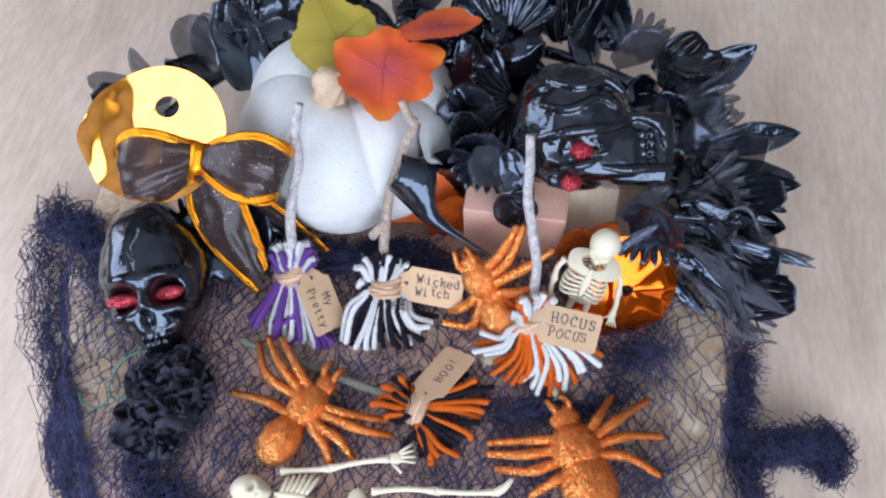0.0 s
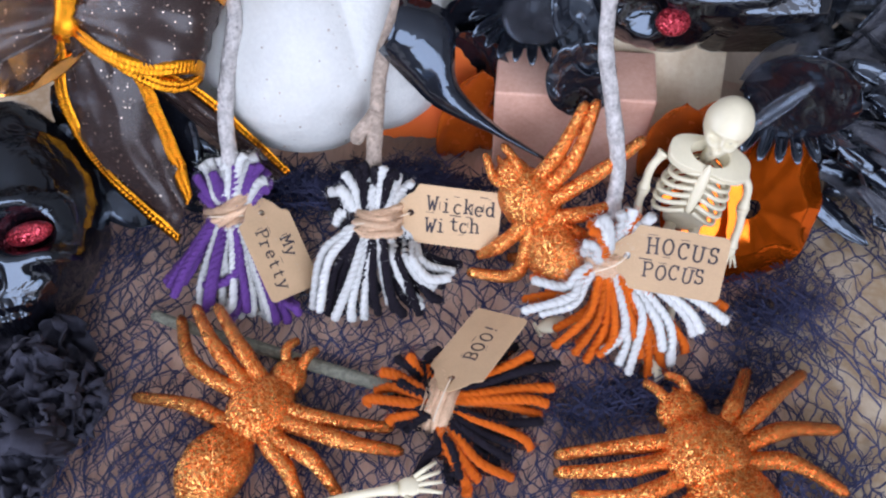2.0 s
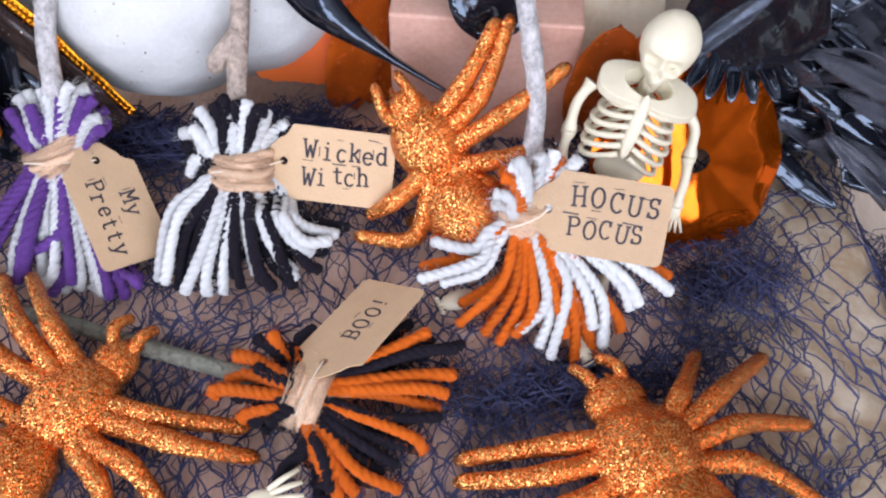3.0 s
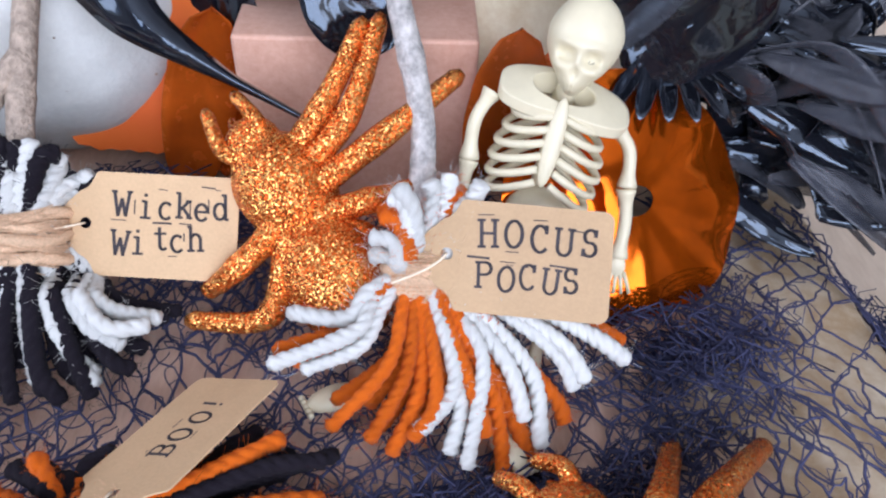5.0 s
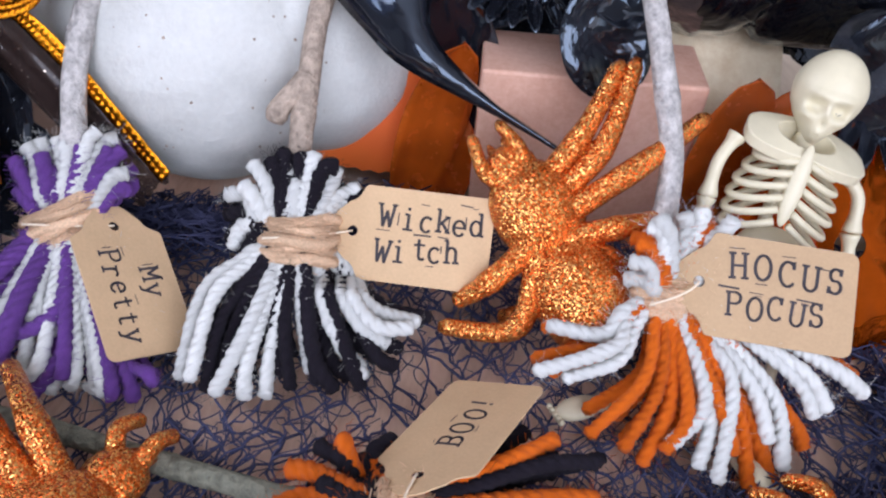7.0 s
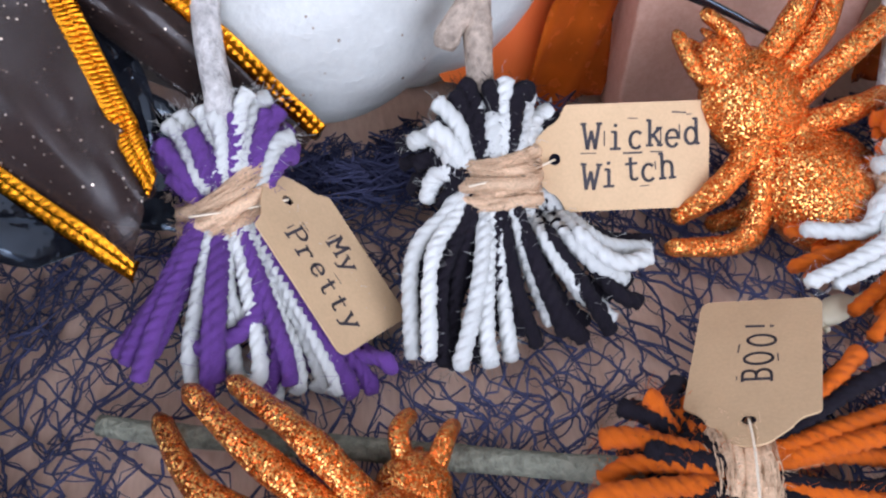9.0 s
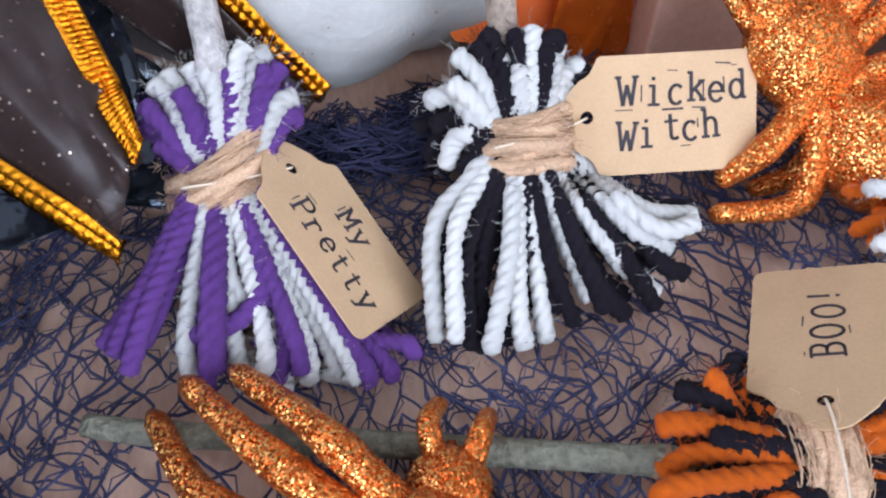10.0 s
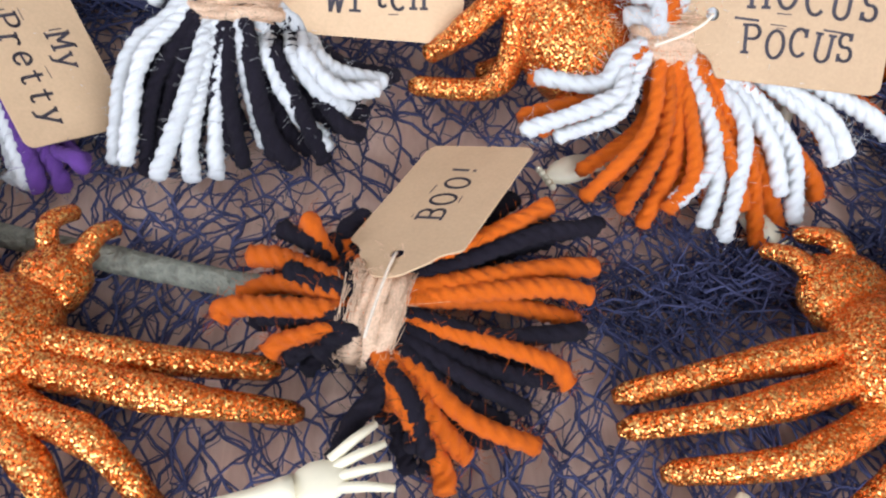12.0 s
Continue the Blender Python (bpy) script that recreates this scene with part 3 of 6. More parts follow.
cloth_leaf(basis((0.004, 0.496, 0.178), (1, -0.05, 0.05), z=(0.1, 0.55, 0.80)), 0.042, OVAL, MAT["leaf_orange"], "orange cloth leaf lying on the black garland", 5, 0.25)
cloth_leaf(basis((0.002, 0.392, 0.085), (0.6, 0.1, 0.8), z=(0.45, -0.85, 0.3)), 0.042, OVAL, MAT["leaf_flame"], "curled orange cloth leaf beside the pumpkin", 6, -0.2)

# ---- yarn brooms ----
YARN = 0.00242


def strand(pts, r=YARN):
    """A twisted strand of wool along a line."""
    n = max(14, int(sum((b - a).length for a, b in zip(pts, pts[1:])) / 0.0010))
    line = smooth_line(pts, n)
    fat, seed = rng.uniform(0.88, 1.12), rng.uniform(0, 60)
    radii = [r * fat * (1.0 + 0.16 * noise.noise(Vector((p.length * 260, seed, 0)))) for p in line]
    radii[-1], radii[-2], radii[0] = r * 0.62, r * 1.05, r * 0.7
    s = Shape()
    s.tube(line, radii, 20, 3, 0.095, 620 + rng.uniform(-90, 90))
    return s


def fuzz(lines, count, length):
    """Fine loose fibres standing off the wool."""
    s = Shape()
    for _ in range(count):
        line = rng.choice(lines)
        p = Vector(rng.choice(line))
        d = Vector((rng.gauss(0, 1), rng.gauss(0, 1), rng.gauss(0.2, 0.8))).normalized()
        a = p + d * YARN * 0.9
        ln = length * rng.uniform(0.4, 1.3)
        q = a + d * ln * 0.5
        e = a + d * ln + Vector((rng.gauss(0, 1), rng.gauss(0, 1), rng.gauss(0, 0.6))) * ln * 0.5
        s.tube(bezier(a, q, e, 3), 0.000045, 3, cap=False)
    return s


def round_tag(L, W):
    """Outline of a gift tag: one end straight with rounded corners, the other narrowed round the hole."""
    pts = []

    def arc(cx, cy, r, a0, a1, n=6):
        for i in range(n + 1):
            a = radians(a0 + (a1 - a0) * i / n)
            pts.append((cx + r * math.cos(a), cy + r * math.sin(a)))
    h, c = W / 2, 0.0028
    arc(L - c, h - c, c, 90, 0)
    arc(L - c, -h + c, c, 0, -90)
    # concave shoulders, then the rounded neck
    arc(0.0042, -h + 0.0016, 0.0016, -90, -170, 4)
    arc(-0.0034, -h + 0.0004, 0.0058, 18, 72, 6)
    arc(0.0, 0.0, 0.0082, 232, 128, 12)
    arc(-0.0034, h - 0.0004, 0.0058, -72, -18, 6)
    arc(0.0042, h - 0.0016, 0.0016, 170, 90, 4)
    return pts


def tag_plate(L, W, hole, thick):
    """A card with a real hole, by filling between the outline and the hole's rim."""
    b = bmesh.new()
    rim = [b.verts.new((x, y, 0)) for x, y in round_tag(L, W)]
    ring = [b.verts.new((hole * math.cos(2 * math.pi * i / 20), hole * math.sin(2 * math.pi * i / 20), 0)) for i in range(20)]
    edges = [b.edges.new((r[i], r[(i + 1) % len(r)])) for r in (rim, ring) for i in range(len(r))]
    bmesh.ops.triangle_fill(b, use_beauty=True, use_dissolve=False, edges=edges)
    geo = bmesh.ops.extrude_face_region(b, geom=b.faces[:])
    bmesh.ops.translate(b, verts=[g for g in geo["geom"] if isinstance(g, bmesh.types.BMVert)], vec=(0, 0, thick))
    bmesh.ops.recalc_face_normals(b, faces=b.faces[:])
    s = Shape()
    b.verts.index_update()
    s.v = [tuple(v.co) for v in b.verts]
    s.f = [tuple(v.index for v in f.verts) for f in b.faces]
    b.free()
    return s


# Stamped typewriter letters as strokes on a cell 0.7 wide and 1 high: lines and arcs with slab serifs.
def A(cx, cy, rx, ry, a0, a1, n=14):
    return [(cx + rx * math.cos(radians(a0 + (a1 - a0) * i / n)), cy + ry * math.sin(radians(a0 + (a1 - a0) * i / n))) for i in range(n + 1)]


def serif(x, y, w=0.13):
    return [(x - w, y), (x + w, y)]


GLYPH = {
    "M": [[(0.1, 0), (0.1, 1)], [(0.1, 1), (0.38, 0.35), (0.66, 1)], [(0.66, 1), (0.66, 0)], serif(0.1, 0), serif(0.66, 0), [(0, 1), (0.12, 1)], [(0.64, 1), (0.77, 1)]],
    "y": [[(0.1, 0.68), (0.36, 0.05)], [(0.64, 0.68), (0.30, -0.22), (0.12, -0.26)], serif(0.1, 0.68, 0.1), serif(0.62, 0.68, 0.1)],
    "P": [[(0.14, 0), (0.14, 1)], [(0.14, 1), (0.40, 1), *A(0.40, 0.75, 0.25, 0.25, 90, -90), (0.14, 0.5)], serif(0.14, 0), [(0.02, 1), (0.14, 1)]],
    "r": [[(0.2, 0), (0.2, 0.68)], A(0.42, 0.42, 0.22, 0.25, 160, 40), serif(0.2, 0, 0.15), [(0.06, 0.68), (0.2, 0.68)]],
    "e": [[(0.12, 0.36), (0.60, 0.36), *A(0.36, 0.34, 0.25, 0.34, 5, 320, 20)]],
    "t": [[(0.3, 0.92), (0.3, 0.16), *A(0.44, 0.16, 0.14, 0.14, 180, 320, 8)], [(0.1, 0.68), (0.56, 0.68)]],
    "W": [[(0.06, 1), (0.22, 0), (0.38, 0.7), (0.54, 0), (0.70, 1)], serif(0.06, 1, 0.1), serif(0.70, 1, 0.1)],
    "i": [[(0.34, 0), (0.34, 0.68)], [(0.18, 0.68), (0.34, 0.68)], serif(0.34, 0, 0.2), [(0.33, 0.90), (0.33, 0.98)]],
    "c": [A(0.37, 0.34, 0.25, 0.34, 50, 315, 20)],
    "k": [[(0.16, 0), (0.16, 1)], [(0.56, 0.68), (0.18, 0.30)], [(0.30, 0.42), (0.60, 0)], serif(0.16, 0), serif(0.58, 0, 0.1), serif(0.54, 0.68, 0.1), [(0.04, 1), (0.16, 1)]],
    "d": [A(0.34, 0.33, 0.23, 0.33, 0, 360, 20), [(0.57, 1), (0.57, 0), (0.68, 0)], [(0.44, 1), (0.57, 1)]],
    "h": [[(0.16, 0), (0.16, 1)], [*A(0.36, 0.44, 0.20, 0.24, 180, 0), (0.56, 0)], serif(0.16, 0), serif(0.56, 0), [(0.04, 1), (0.16, 1)]],
    "H": [[(0.12, 0), (0.12, 1)], [(0.62, 0), (0.62, 1)], [(0.12, 0.5), (0.62, 0.5)], serif(0.12, 0), serif(0.62, 0), serif(0.12, 1), serif(0.62, 1)],
    "O": [A(0.37, 0.5, 0.31, 0.5, 0, 360, 28)],
    "C": [A(0.38, 0.5, 0.31, 0.5, 45, 315, 24), [(0.62, 1), (0.61, 0.72)]],
    "U": [[(0.12, 1), (0.12, 0.3), *A(0.37, 0.3, 0.25, 0.3, 180, 360), (0.62, 1)], serif(0.12, 1), serif(0.62, 1)],
    "S": [[*A(0.36, 0.74, 0.22, 0.25, 40, 250, 14), *A(0.36, 0.26, 0.24, 0.26, 70, -140, 14)], [(0.56, 1), (0.55, 0.76)], [(0.13, 0), (0.14, 0.24)]],
    "B": [[(0.14, 0), (0.14, 1)], [(0.14, 1), (0.38, 1), *A(0.38, 0.76, 0.22, 0.24, 90, -90), (0.14, 0.52)], [(0.38, 0.52), *A(0.38, 0.26, 0.26, 0.26, 90, -90), (0.02, 0)], [(0.02, 1), (0.14, 1)]],
    "-": [[(0, 0), (1, 0)]],
    "!": [[(0.3, 1), (0.3, 0.32)], [(0.3, 0.09), (0.3, 0.0)]],
}


def stamped(lines, m, seed):
    """Letters printed by single rubber stamps: each a little turned and shifted. lines: (text, x, y, height, step)."""
    r = random.Random(seed)
    s = Shape()

    def stroke(pts, w, place):
        for (ax, ay), (bx, by) in zip(pts, pts[1:]):
            a, b = Vector((ax, ay, 0)), Vector((bx, by, 0))
            d = (b - a)
            if d.length < 1e-6:
                continue
            d.normalize()
            nrm = Vector((-d.y, d.x, 0)) * (w * (1.0 + 0.35 * abs(d.y)) / 2)
            e = d * w * 0.25
            base = len(s.v)
            s.v.extend(tuple(place @ q) for q in (a - e - nrm, b + e - nrm, b + e + nrm, a - e + nrm))
            s.f.append((base, base + 1, base + 2, base + 3))
    for text, x, y, h, step in lines:
        for i, ch in enumerate(text):
            place = m @ pose(x + i * step + r.uniform(-1, 1) * 0.0003, y + r.uniform(-1, 1) * 0.0007, 0, 0, 0, r.uniform(-5, 5)) @ Matrix.Diagonal((h, h, 1, 1))
            for g in GLYPH[ch]:
                stroke(g, 0.105, place)
            # the stamp's own edge has printed here and there
            if ch != "-" and r.random() < 0.35:
                yy = r.choice((-0.18, 1.2))
                stroke([(r.uniform(-0.1, 0.2), yy), (r.uniform(0.3, 0.7), yy)], 0.04, place)
            if ch != "-" and r.random() < 0.2:
                stroke([(-0.12, r.uniform(0, 0.4)), (-0.12, r.uniform(0.6, 1.0))], 0.04, place)
    return s


def broom(label, twine_at, up, face, stick, skirt, tuft, tag_at, tag_u, tag_v, lines, mats, twig, foot, slant=0.0, waist=1.0):
    """A small broom: a twig, a skirt and tuft of wool, twine round the waist and a stamped tag."""
    T, up, face = Vector(twine_at), Vector(up).normalized(), Vector(face)
    face = (face - up * face.dot(up)).normalized()
    side = up.cross(face).normalized() * -1
    b = thing("broom", label=label, category="toy broom", group="small yarn brooms")
    # stick
    line = smooth_line(stick, 48)
    radii = []
    for i, p in enumerate(line):
        f = i / 48
        knob = sum(math.exp(-((f - k) / 0.018) ** 2) for k in (0.18, 0.42, 0.63, 0.80))
        radii.append(twig[1] * (1.0 - 0.22 * f + 0.12 * knob + 0.05 * noise.noise(p * 300)))
    s = Shape()
    s.tube(line, radii, 12)
    if twig[0] == "twig_brown":
        # a sawn-off side shoot near the foot
        s.tube(smooth_line([(-0.0175, 0.3545, 0.112), (-0.0215, 0.3500, 0.1085), (-0.0265, 0.3470, 0.1035), (-0.0285, 0.3455, 0.0990)], 10), [0.0040, 0.0042, 0.0040, 0.0039, 0.0038, 0.0037, 0.0036, 0.0038, 0.0040, 0.0037, 0.0030], 10)
    for f, a in ((0.22, 1.0), (0.45, 3.6), (0.66, 5.2), (0.83, 2.2)):
        p = line[int(f * 48)]
        o = Vector((math.cos(a), math.sin(a) * 0.6 - 0.4, 0.2)).normalized()
        s.ball(Matrix.Translation(p + o * twig[1] * 0.75), 0.0016, 0.0016, 0.0013, 8, 6)
    part("stick", s, MAT[twig[0]], b)
    lines_all = []
    card = basis(tag_at, tag_u, y=tag_v)
    flat = card.inverted()

    def tuck(ln):
        """Keeps wool beneath the card of the tag."""
        for p in ln:
            q = flat @ p
            near = min(1.0, max(0.0, (q.x + 0.012) / 0.008)) * min(1.0, max(0.0, (0.052 - q.x) / 0.005)) * min(1.0, max(0.0, (0.0205 - abs(q.y)) / 0.004))
            if near > 0 and q.z > -0.0030:
                q.z += (-0.0030 - q.z) * near
                r = card @ q
                p.x, p.y, p.z = r.x, r.y, max(r.z, 0.0395)
        return ln
    colours = []
    down = Vector(foot) - T
    down = (down - side * down.dot(side)).normalized()
    out = side.cross(down)
    out = out if out.dot(face) > 0 else -out

    def lay(rows, along, nrm, r, flare):
        """Strands that leave the waist along one way: sideways and lengthwise place of middle and end, in millimetres."""
        for k, (ml, md, el, ed, c) in enumerate(rows):
            ml, md, el, ed = ml / 1000, md / 1000, el / 1000, ed / 1000
            over = (0.0004, 0.0042, 0.0023)[k % 3] + rng.uniform(0, 0.0006) + {"W": 0.0020 * (mats[0] != "V"), "K": 0.0008 * (mats[1] == "O"), "V": 0.0022}.get(c, 0.0)
            bend = 0.0035 * noise.noise(Vector((k * 3.7, 1, ml * 90)))
            for layer in (0, 1):
                h = over - layer * 0.0072
                slip = rng.uniform(-0.0036, 0.0036) * layer
                cut = 1 - layer * rng.uniform(0.05, 0.20)
                p0 = T + side * max(-0.0085, min(0.0085, ml * 0.32)) + nrm * (0.0030 - 0.004 * layer) + along * 0.001
                near = min(0.72, 0.011 / max(0.004, abs(md)) + 0.10)
                pa = T + side * (ml * near + slip * 0.3) + along * min(0.010, max(0.004, md * 0.5)) + nrm * (0.0050 + flare - 0.0055 * layer)
                pm = T + side * (ml + bend * 0.4 + slip) + along * md * cut + nrm * (h + 0.0014)
                pe = T + side * (el + slip) + along * (md * cut + (ed - md) * (1 - 0.3 * layer)) + nrm * (h + flare * 0.5 - 0.0012)
                ln = smooth_line([p0, pa, pm, pe], 40)
                for p in ln:
                    p.z = max(p.z, 0.0418 if layer else 0.0436 + over * 0.5)
                tuck(ln)
                cc = c
                if layer:
                    cc = mats[0]
                if not layer:
                    lines_all.append(ln)
                    colours.append(c)
                part("yarn_strand", strand(ln, r * (1 - 0.06 * layer)), MAT[cc], b)

    lay(skirt, down, out, YARN, 0.0)
    lay(tuft, up, face, YARN * 1.12, 0.002)
    for c in mats:
        own = [ln for ln, cc in zip(lines_all, colours) if cc == c]
        tagged(part("loose_fibre", fuzz(own, 3200, 0.0021), MAT[c], b), kind="stuff")
    # twine: turns round the waist with a loose fibre or two
    for k in range(8):
        h = (k - 3.5) * 0.00185 * waist ** 2
        pts = []
        for i in range(33):
            a = 2 * math.pi * i / 32
            pts.append(T + up * (h + 0.0016 * math.sin(a + k * 2.4) + 0.0006 * math.sin(a * 3 + k) - slant * 0.0112 * math.cos(a)) + waist * side * (0.0119 + 0.0009 * math.sin(k * 2.1)) * math.cos(a) + waist * face * ((0.0091 + 0.0007 * math.sin(k * 3.3)) * math.sin(a) + 0.001))
        s = Shape()
        s.tube(smooth_line(pts, 64), 0.00180 + 0.0003 * math.sin(k * 1.9), 14, 7, 0.05, 160, cap=False)
        part("twine_turn", s, MAT["jute"], b)
    s = Shape()
    for _ in range(420):
        a = rng.uniform(0, 6.28)
        h = rng.uniform(-0.0072, 0.0072)
        da, dh, lift = rng.uniform(0.4, 1.4), rng.gauss(0, 0.0016), rng.uniform(1.00, 1.08)
        pts = []
        for i in range(7):
            q = a + da * i / 6
            k = lift + 0.05 * math.sin(i * 1.3 + a * 5)
            pts.append(T + up * (h + dh * i / 6 - slant * 0.0124 * math.cos(q)) + waist * side * 0.0131 * k * math.cos(q) + waist * face * (0.0103 * k * math.sin(q) + 0.001))
        s.tube(pts, rng.uniform(0.00008, 0.00022), 4, cap=False)
    tagged(part("twine_strand", s, MAT["jute"], b), kind="stuff")
    s = fuzz([[T + side * 0.0138 * math.cos(q) + face * 0.0105 * math.sin(q) + up * rng.uniform(-0.006, 0.006) for q in (i * 0.4 for i in range(16))]], 300, 0.0026)
    tagged(part("twine_fibre", s, MAT["jute"], b), kind="stuff")
    # tag
    u, v = Vector(tag_u), Vector(tag_v)
    m = basis(tag_at, u, y=v)
    L, W = 0.0457, 0.0312
    s = tag_plate(L, W, 0.0017, 0.0005)
    s.v = [tuple(m @ Vector(p)) for p in s.v]
    tag = part("tag", s, MAT["kraft"], b, "brown kraft paper tag", smooth=False)
    part("lettering", stamped(lines, m @ pose(0, 0, 0.00058), len(label)), MAT["ink"], tag, "dark stamped letters", smooth=False)
    # thin string from the hole to the twine
    s = Shape()
    hole = m @ Vector((0, 0, 0.0008))
    mid = hole.lerp(T + face * 0.0135, 0.5) + face * 0.002
    s.tube(bezier(hole, mid, T + face * 0.0125 + side * 0.009, 14), 0.00035, 6)
    part("string", s, MAT["cotton"], b)
    return b


purple_broom = broom("purple and white yarn broom leaning on the pumpkin, tagged My Pretty", (-0.0945, 0.321, 0.068), (0.03, 0.54, 0.84), (0.05, -0.8, 0.6),
      [(-0.094, 0.318, 0.066), (-0.092, 0.332, 0.090), (-0.093, 0.346, 0.110), (-0.090, 0.360, 0.130), (-0.085, 0.374, 0.150), (-0.087, 0.386, 0.168), (-0.083, 0.400, 0.188)],
      [(19.9, 28.5, 30, 41.3, "V"), (17.4, 33.1, 23.8, 48.9, "V"), (21, 31.3, 27.5, 43.7, "V"), (11, 38.1, 11, 51.2, "W"), (4.7, 33.2, 6.6, 55.2, "V"), (-1.1, 28.1, -7.9, 39.1, "W"), (0.3, 39.5, -1.3, 54.9, "W"), (-7.6, 46.1, -4, 53.9, "W"), (-8.8, 27.5, -9.5, 36.4, "V"), (-12.5, 41.1, -6.3, 58.9, "V"), (-13.6, 44, -14.7, 53.9, "V"), (-15.6, 44.3, -16.2, 55.5, "W"), (-22.2, 48, -21.4, 55.5, "W"), (-25.8, 50.5, -26.1, 56.8, "W"), (-28.7, 51.6, -28.7, 57.9, "V"), (-33.2, 51.5, -35.1, 56.6, "V"), (-38.3, 47.9, -41.1, 51.8, "V"), (-40.6, 25.1, -47.9, 33.9, "W"), (-10.8, 36.6, -10.4, 57.7, "W"), (2.7, 33.5, 4.4, 51.4, "V")],
      [(10.6, 10.7, 16.3, 16.6, "V"), (11.3, 15, 15.5, 20.3, "V"), (9.9, 20.3, 13.7, 24.8, "W"), (7.7, 21.5, 10.3, 27.3, "W"), (5.1, 18.1, 6.8, 22.7, "V"), (1, 14.9, 5.6, 18.5, "V"), (2.1, 22.1, 4.7, 28.5, "W"), (-1.3, 21.8, 0.8, 27.2, "W"), (-4.9, 22.3, -4.4, 26.2, "V"), (-6.6, 17.9, -8, 24.1, "W"), (-7.6, 27.7, -9.7, 32, "W"), (-12.1, 21, -14.1, 26.9, "V"), (-14.5, 23, -17.7, 26.7, "V"), (-15.6, 17.4, -20.4, 19.2, "W"), (-18.9, 15.2, -22.2, 15.2, "V"), (-11.3, 27.4, -15, 29.6, "W"), (9.9, 7.4, 13.5, 10.9, "V")],
      (-0.0772, 0.3174, 0.0713), (0.461, -0.718, -0.522), (0.610, 0.684, -0.401), [("My", 0.0155, 0.0030, 0.0066, 0.0060), ("Pretty", 0.0085, -0.0085, 0.0066, 0.0055)], ("V", "W"), ("twig_grey", 0.0043), (-0.088, 0.274, 0.045), 0.55)

part("yarn_strand", strand(smooth_line([(-0.089, 0.302, 0.064), (-0.086, 0.291, 0.0595), (-0.092, 0.284, 0.0560), (-0.104, 0.282, 0.0535)], 24)), MAT["V"], purple_broom)

broom("black and white yarn broom leaning on the pumpkin, tagged Wicked Witch", (-0.0175, 0.320, 0.0695), (0.02, 0.58, 0.80), (0.0, -0.8, 0.6),
      [(-0.018, 0.318, 0.066), (-0.019, 0.340, 0.094), (-0.018, 0.352, 0.109), (-0.016, 0.368, 0.129), (-0.009, 0.383, 0.149), (-0.004, 0.394, 0.163), (0.001, 0.402, 0.173), (-0.004, 0.406, 0.178), (-0.010, 0.413, 0.186)],
      [(25.6, 22.5, 28.6, 50.1, "W"), (21.8, 24.4, 24.2, 51.2, "W"), (18.7, 29.2, 20.1, 53, "K"), (14.4, 29.6, 17.5, 54.7, "K"), (9, 31.7, 16.4, 54.8, "W"), (7.3, 42.2, 7.3, 54.5, "W"), (1.8, 39.9, 1.3, 53.3, "W"), (-1.8, 31.4, -6.2, 50.3, "K"), (1.9, 31, -3.1, 46.3, "K"), (-6.2, 27.3, -11.1, 44.3, "W"), (-9.7, 30.7, -14.4, 47.9, "K"), (-15.6, 29.8, -28.5, 44.8, "W"), (-18.1, 33.1, -27.3, 41.6, "W"), (-21.3, 36.5, -27.5, 48.3, "K"), (-23.7, 27.6, -34.2, 33.6, "W"), (-27.8, 21.9, -43.3, 24.7, "W"), (-29, 28.2, -41.5, 27.9, "W"), (-29.9, 35.6, -37.5, 40.1, "K"), (9.2, 44.9, 11.3, 51.9, "K"), (-11.2, 38.4, -19.7, 49.7, "K")],
      [(17.3, 13.5, 24.5, 12.6, "W"), (13.1, 12.7, 18.2, 16.8, "W"), (11, 17.3, 16.1, 24.1, "W"), (18.2, 2.1, 20.5, -4.9, "W"), (13.7, -2.5, 16.2, -7.1, "K"), (6.8, 18, 10.6, 26.2, "K"), (3.1, 16.7, 4.3, 23.2, "W"), (-0.4, 19.6, 0.5, 28.6, "K"), (-2.7, 20.2, -4.2, 29.1, "W"), (-5.6, 17, -7.8, 24.1, "W"), (-10.8, 15.1, -18.3, 20, "W"), (-10.7, 12.2, -14.9, 14.1, "W"), (5.7, 25.1, 8.3, 28.3, "K"), (-7.2, 23.7, -11.8, 24.8, "K"), (-8.6, 16.8, -10.9, 24.9, "W"), (17.7, 7.9, 23.1, 5.8, "K"), (0.7, 13.9, -0.4, 19.6, "W")],
      (0.0007, 0.3216, 0.0739), (0.997, -0.080, 0.001), (0.048, 0.606, 0.794), [("W", 0.0078, 0.0030, 0.0072, 0.0060), ("icked", 0.0153, 0.0026, 0.0072, 0.0057), ("Wi", 0.0078, -0.0086, 0.0072, 0.0058), ("tch", 0.0203, -0.0074, 0.0072, 0.0052), ("-", 0.0205, 0.0012, 0.0055, 0), ("-", 0.0285, 0.0010, 0.0035, 0), ("-", 0.0345, 0.0118, 0.0040, 0)], ("K", "W"), ("twig_brown", 0.0041), (-0.012, 0.277, 0.044))

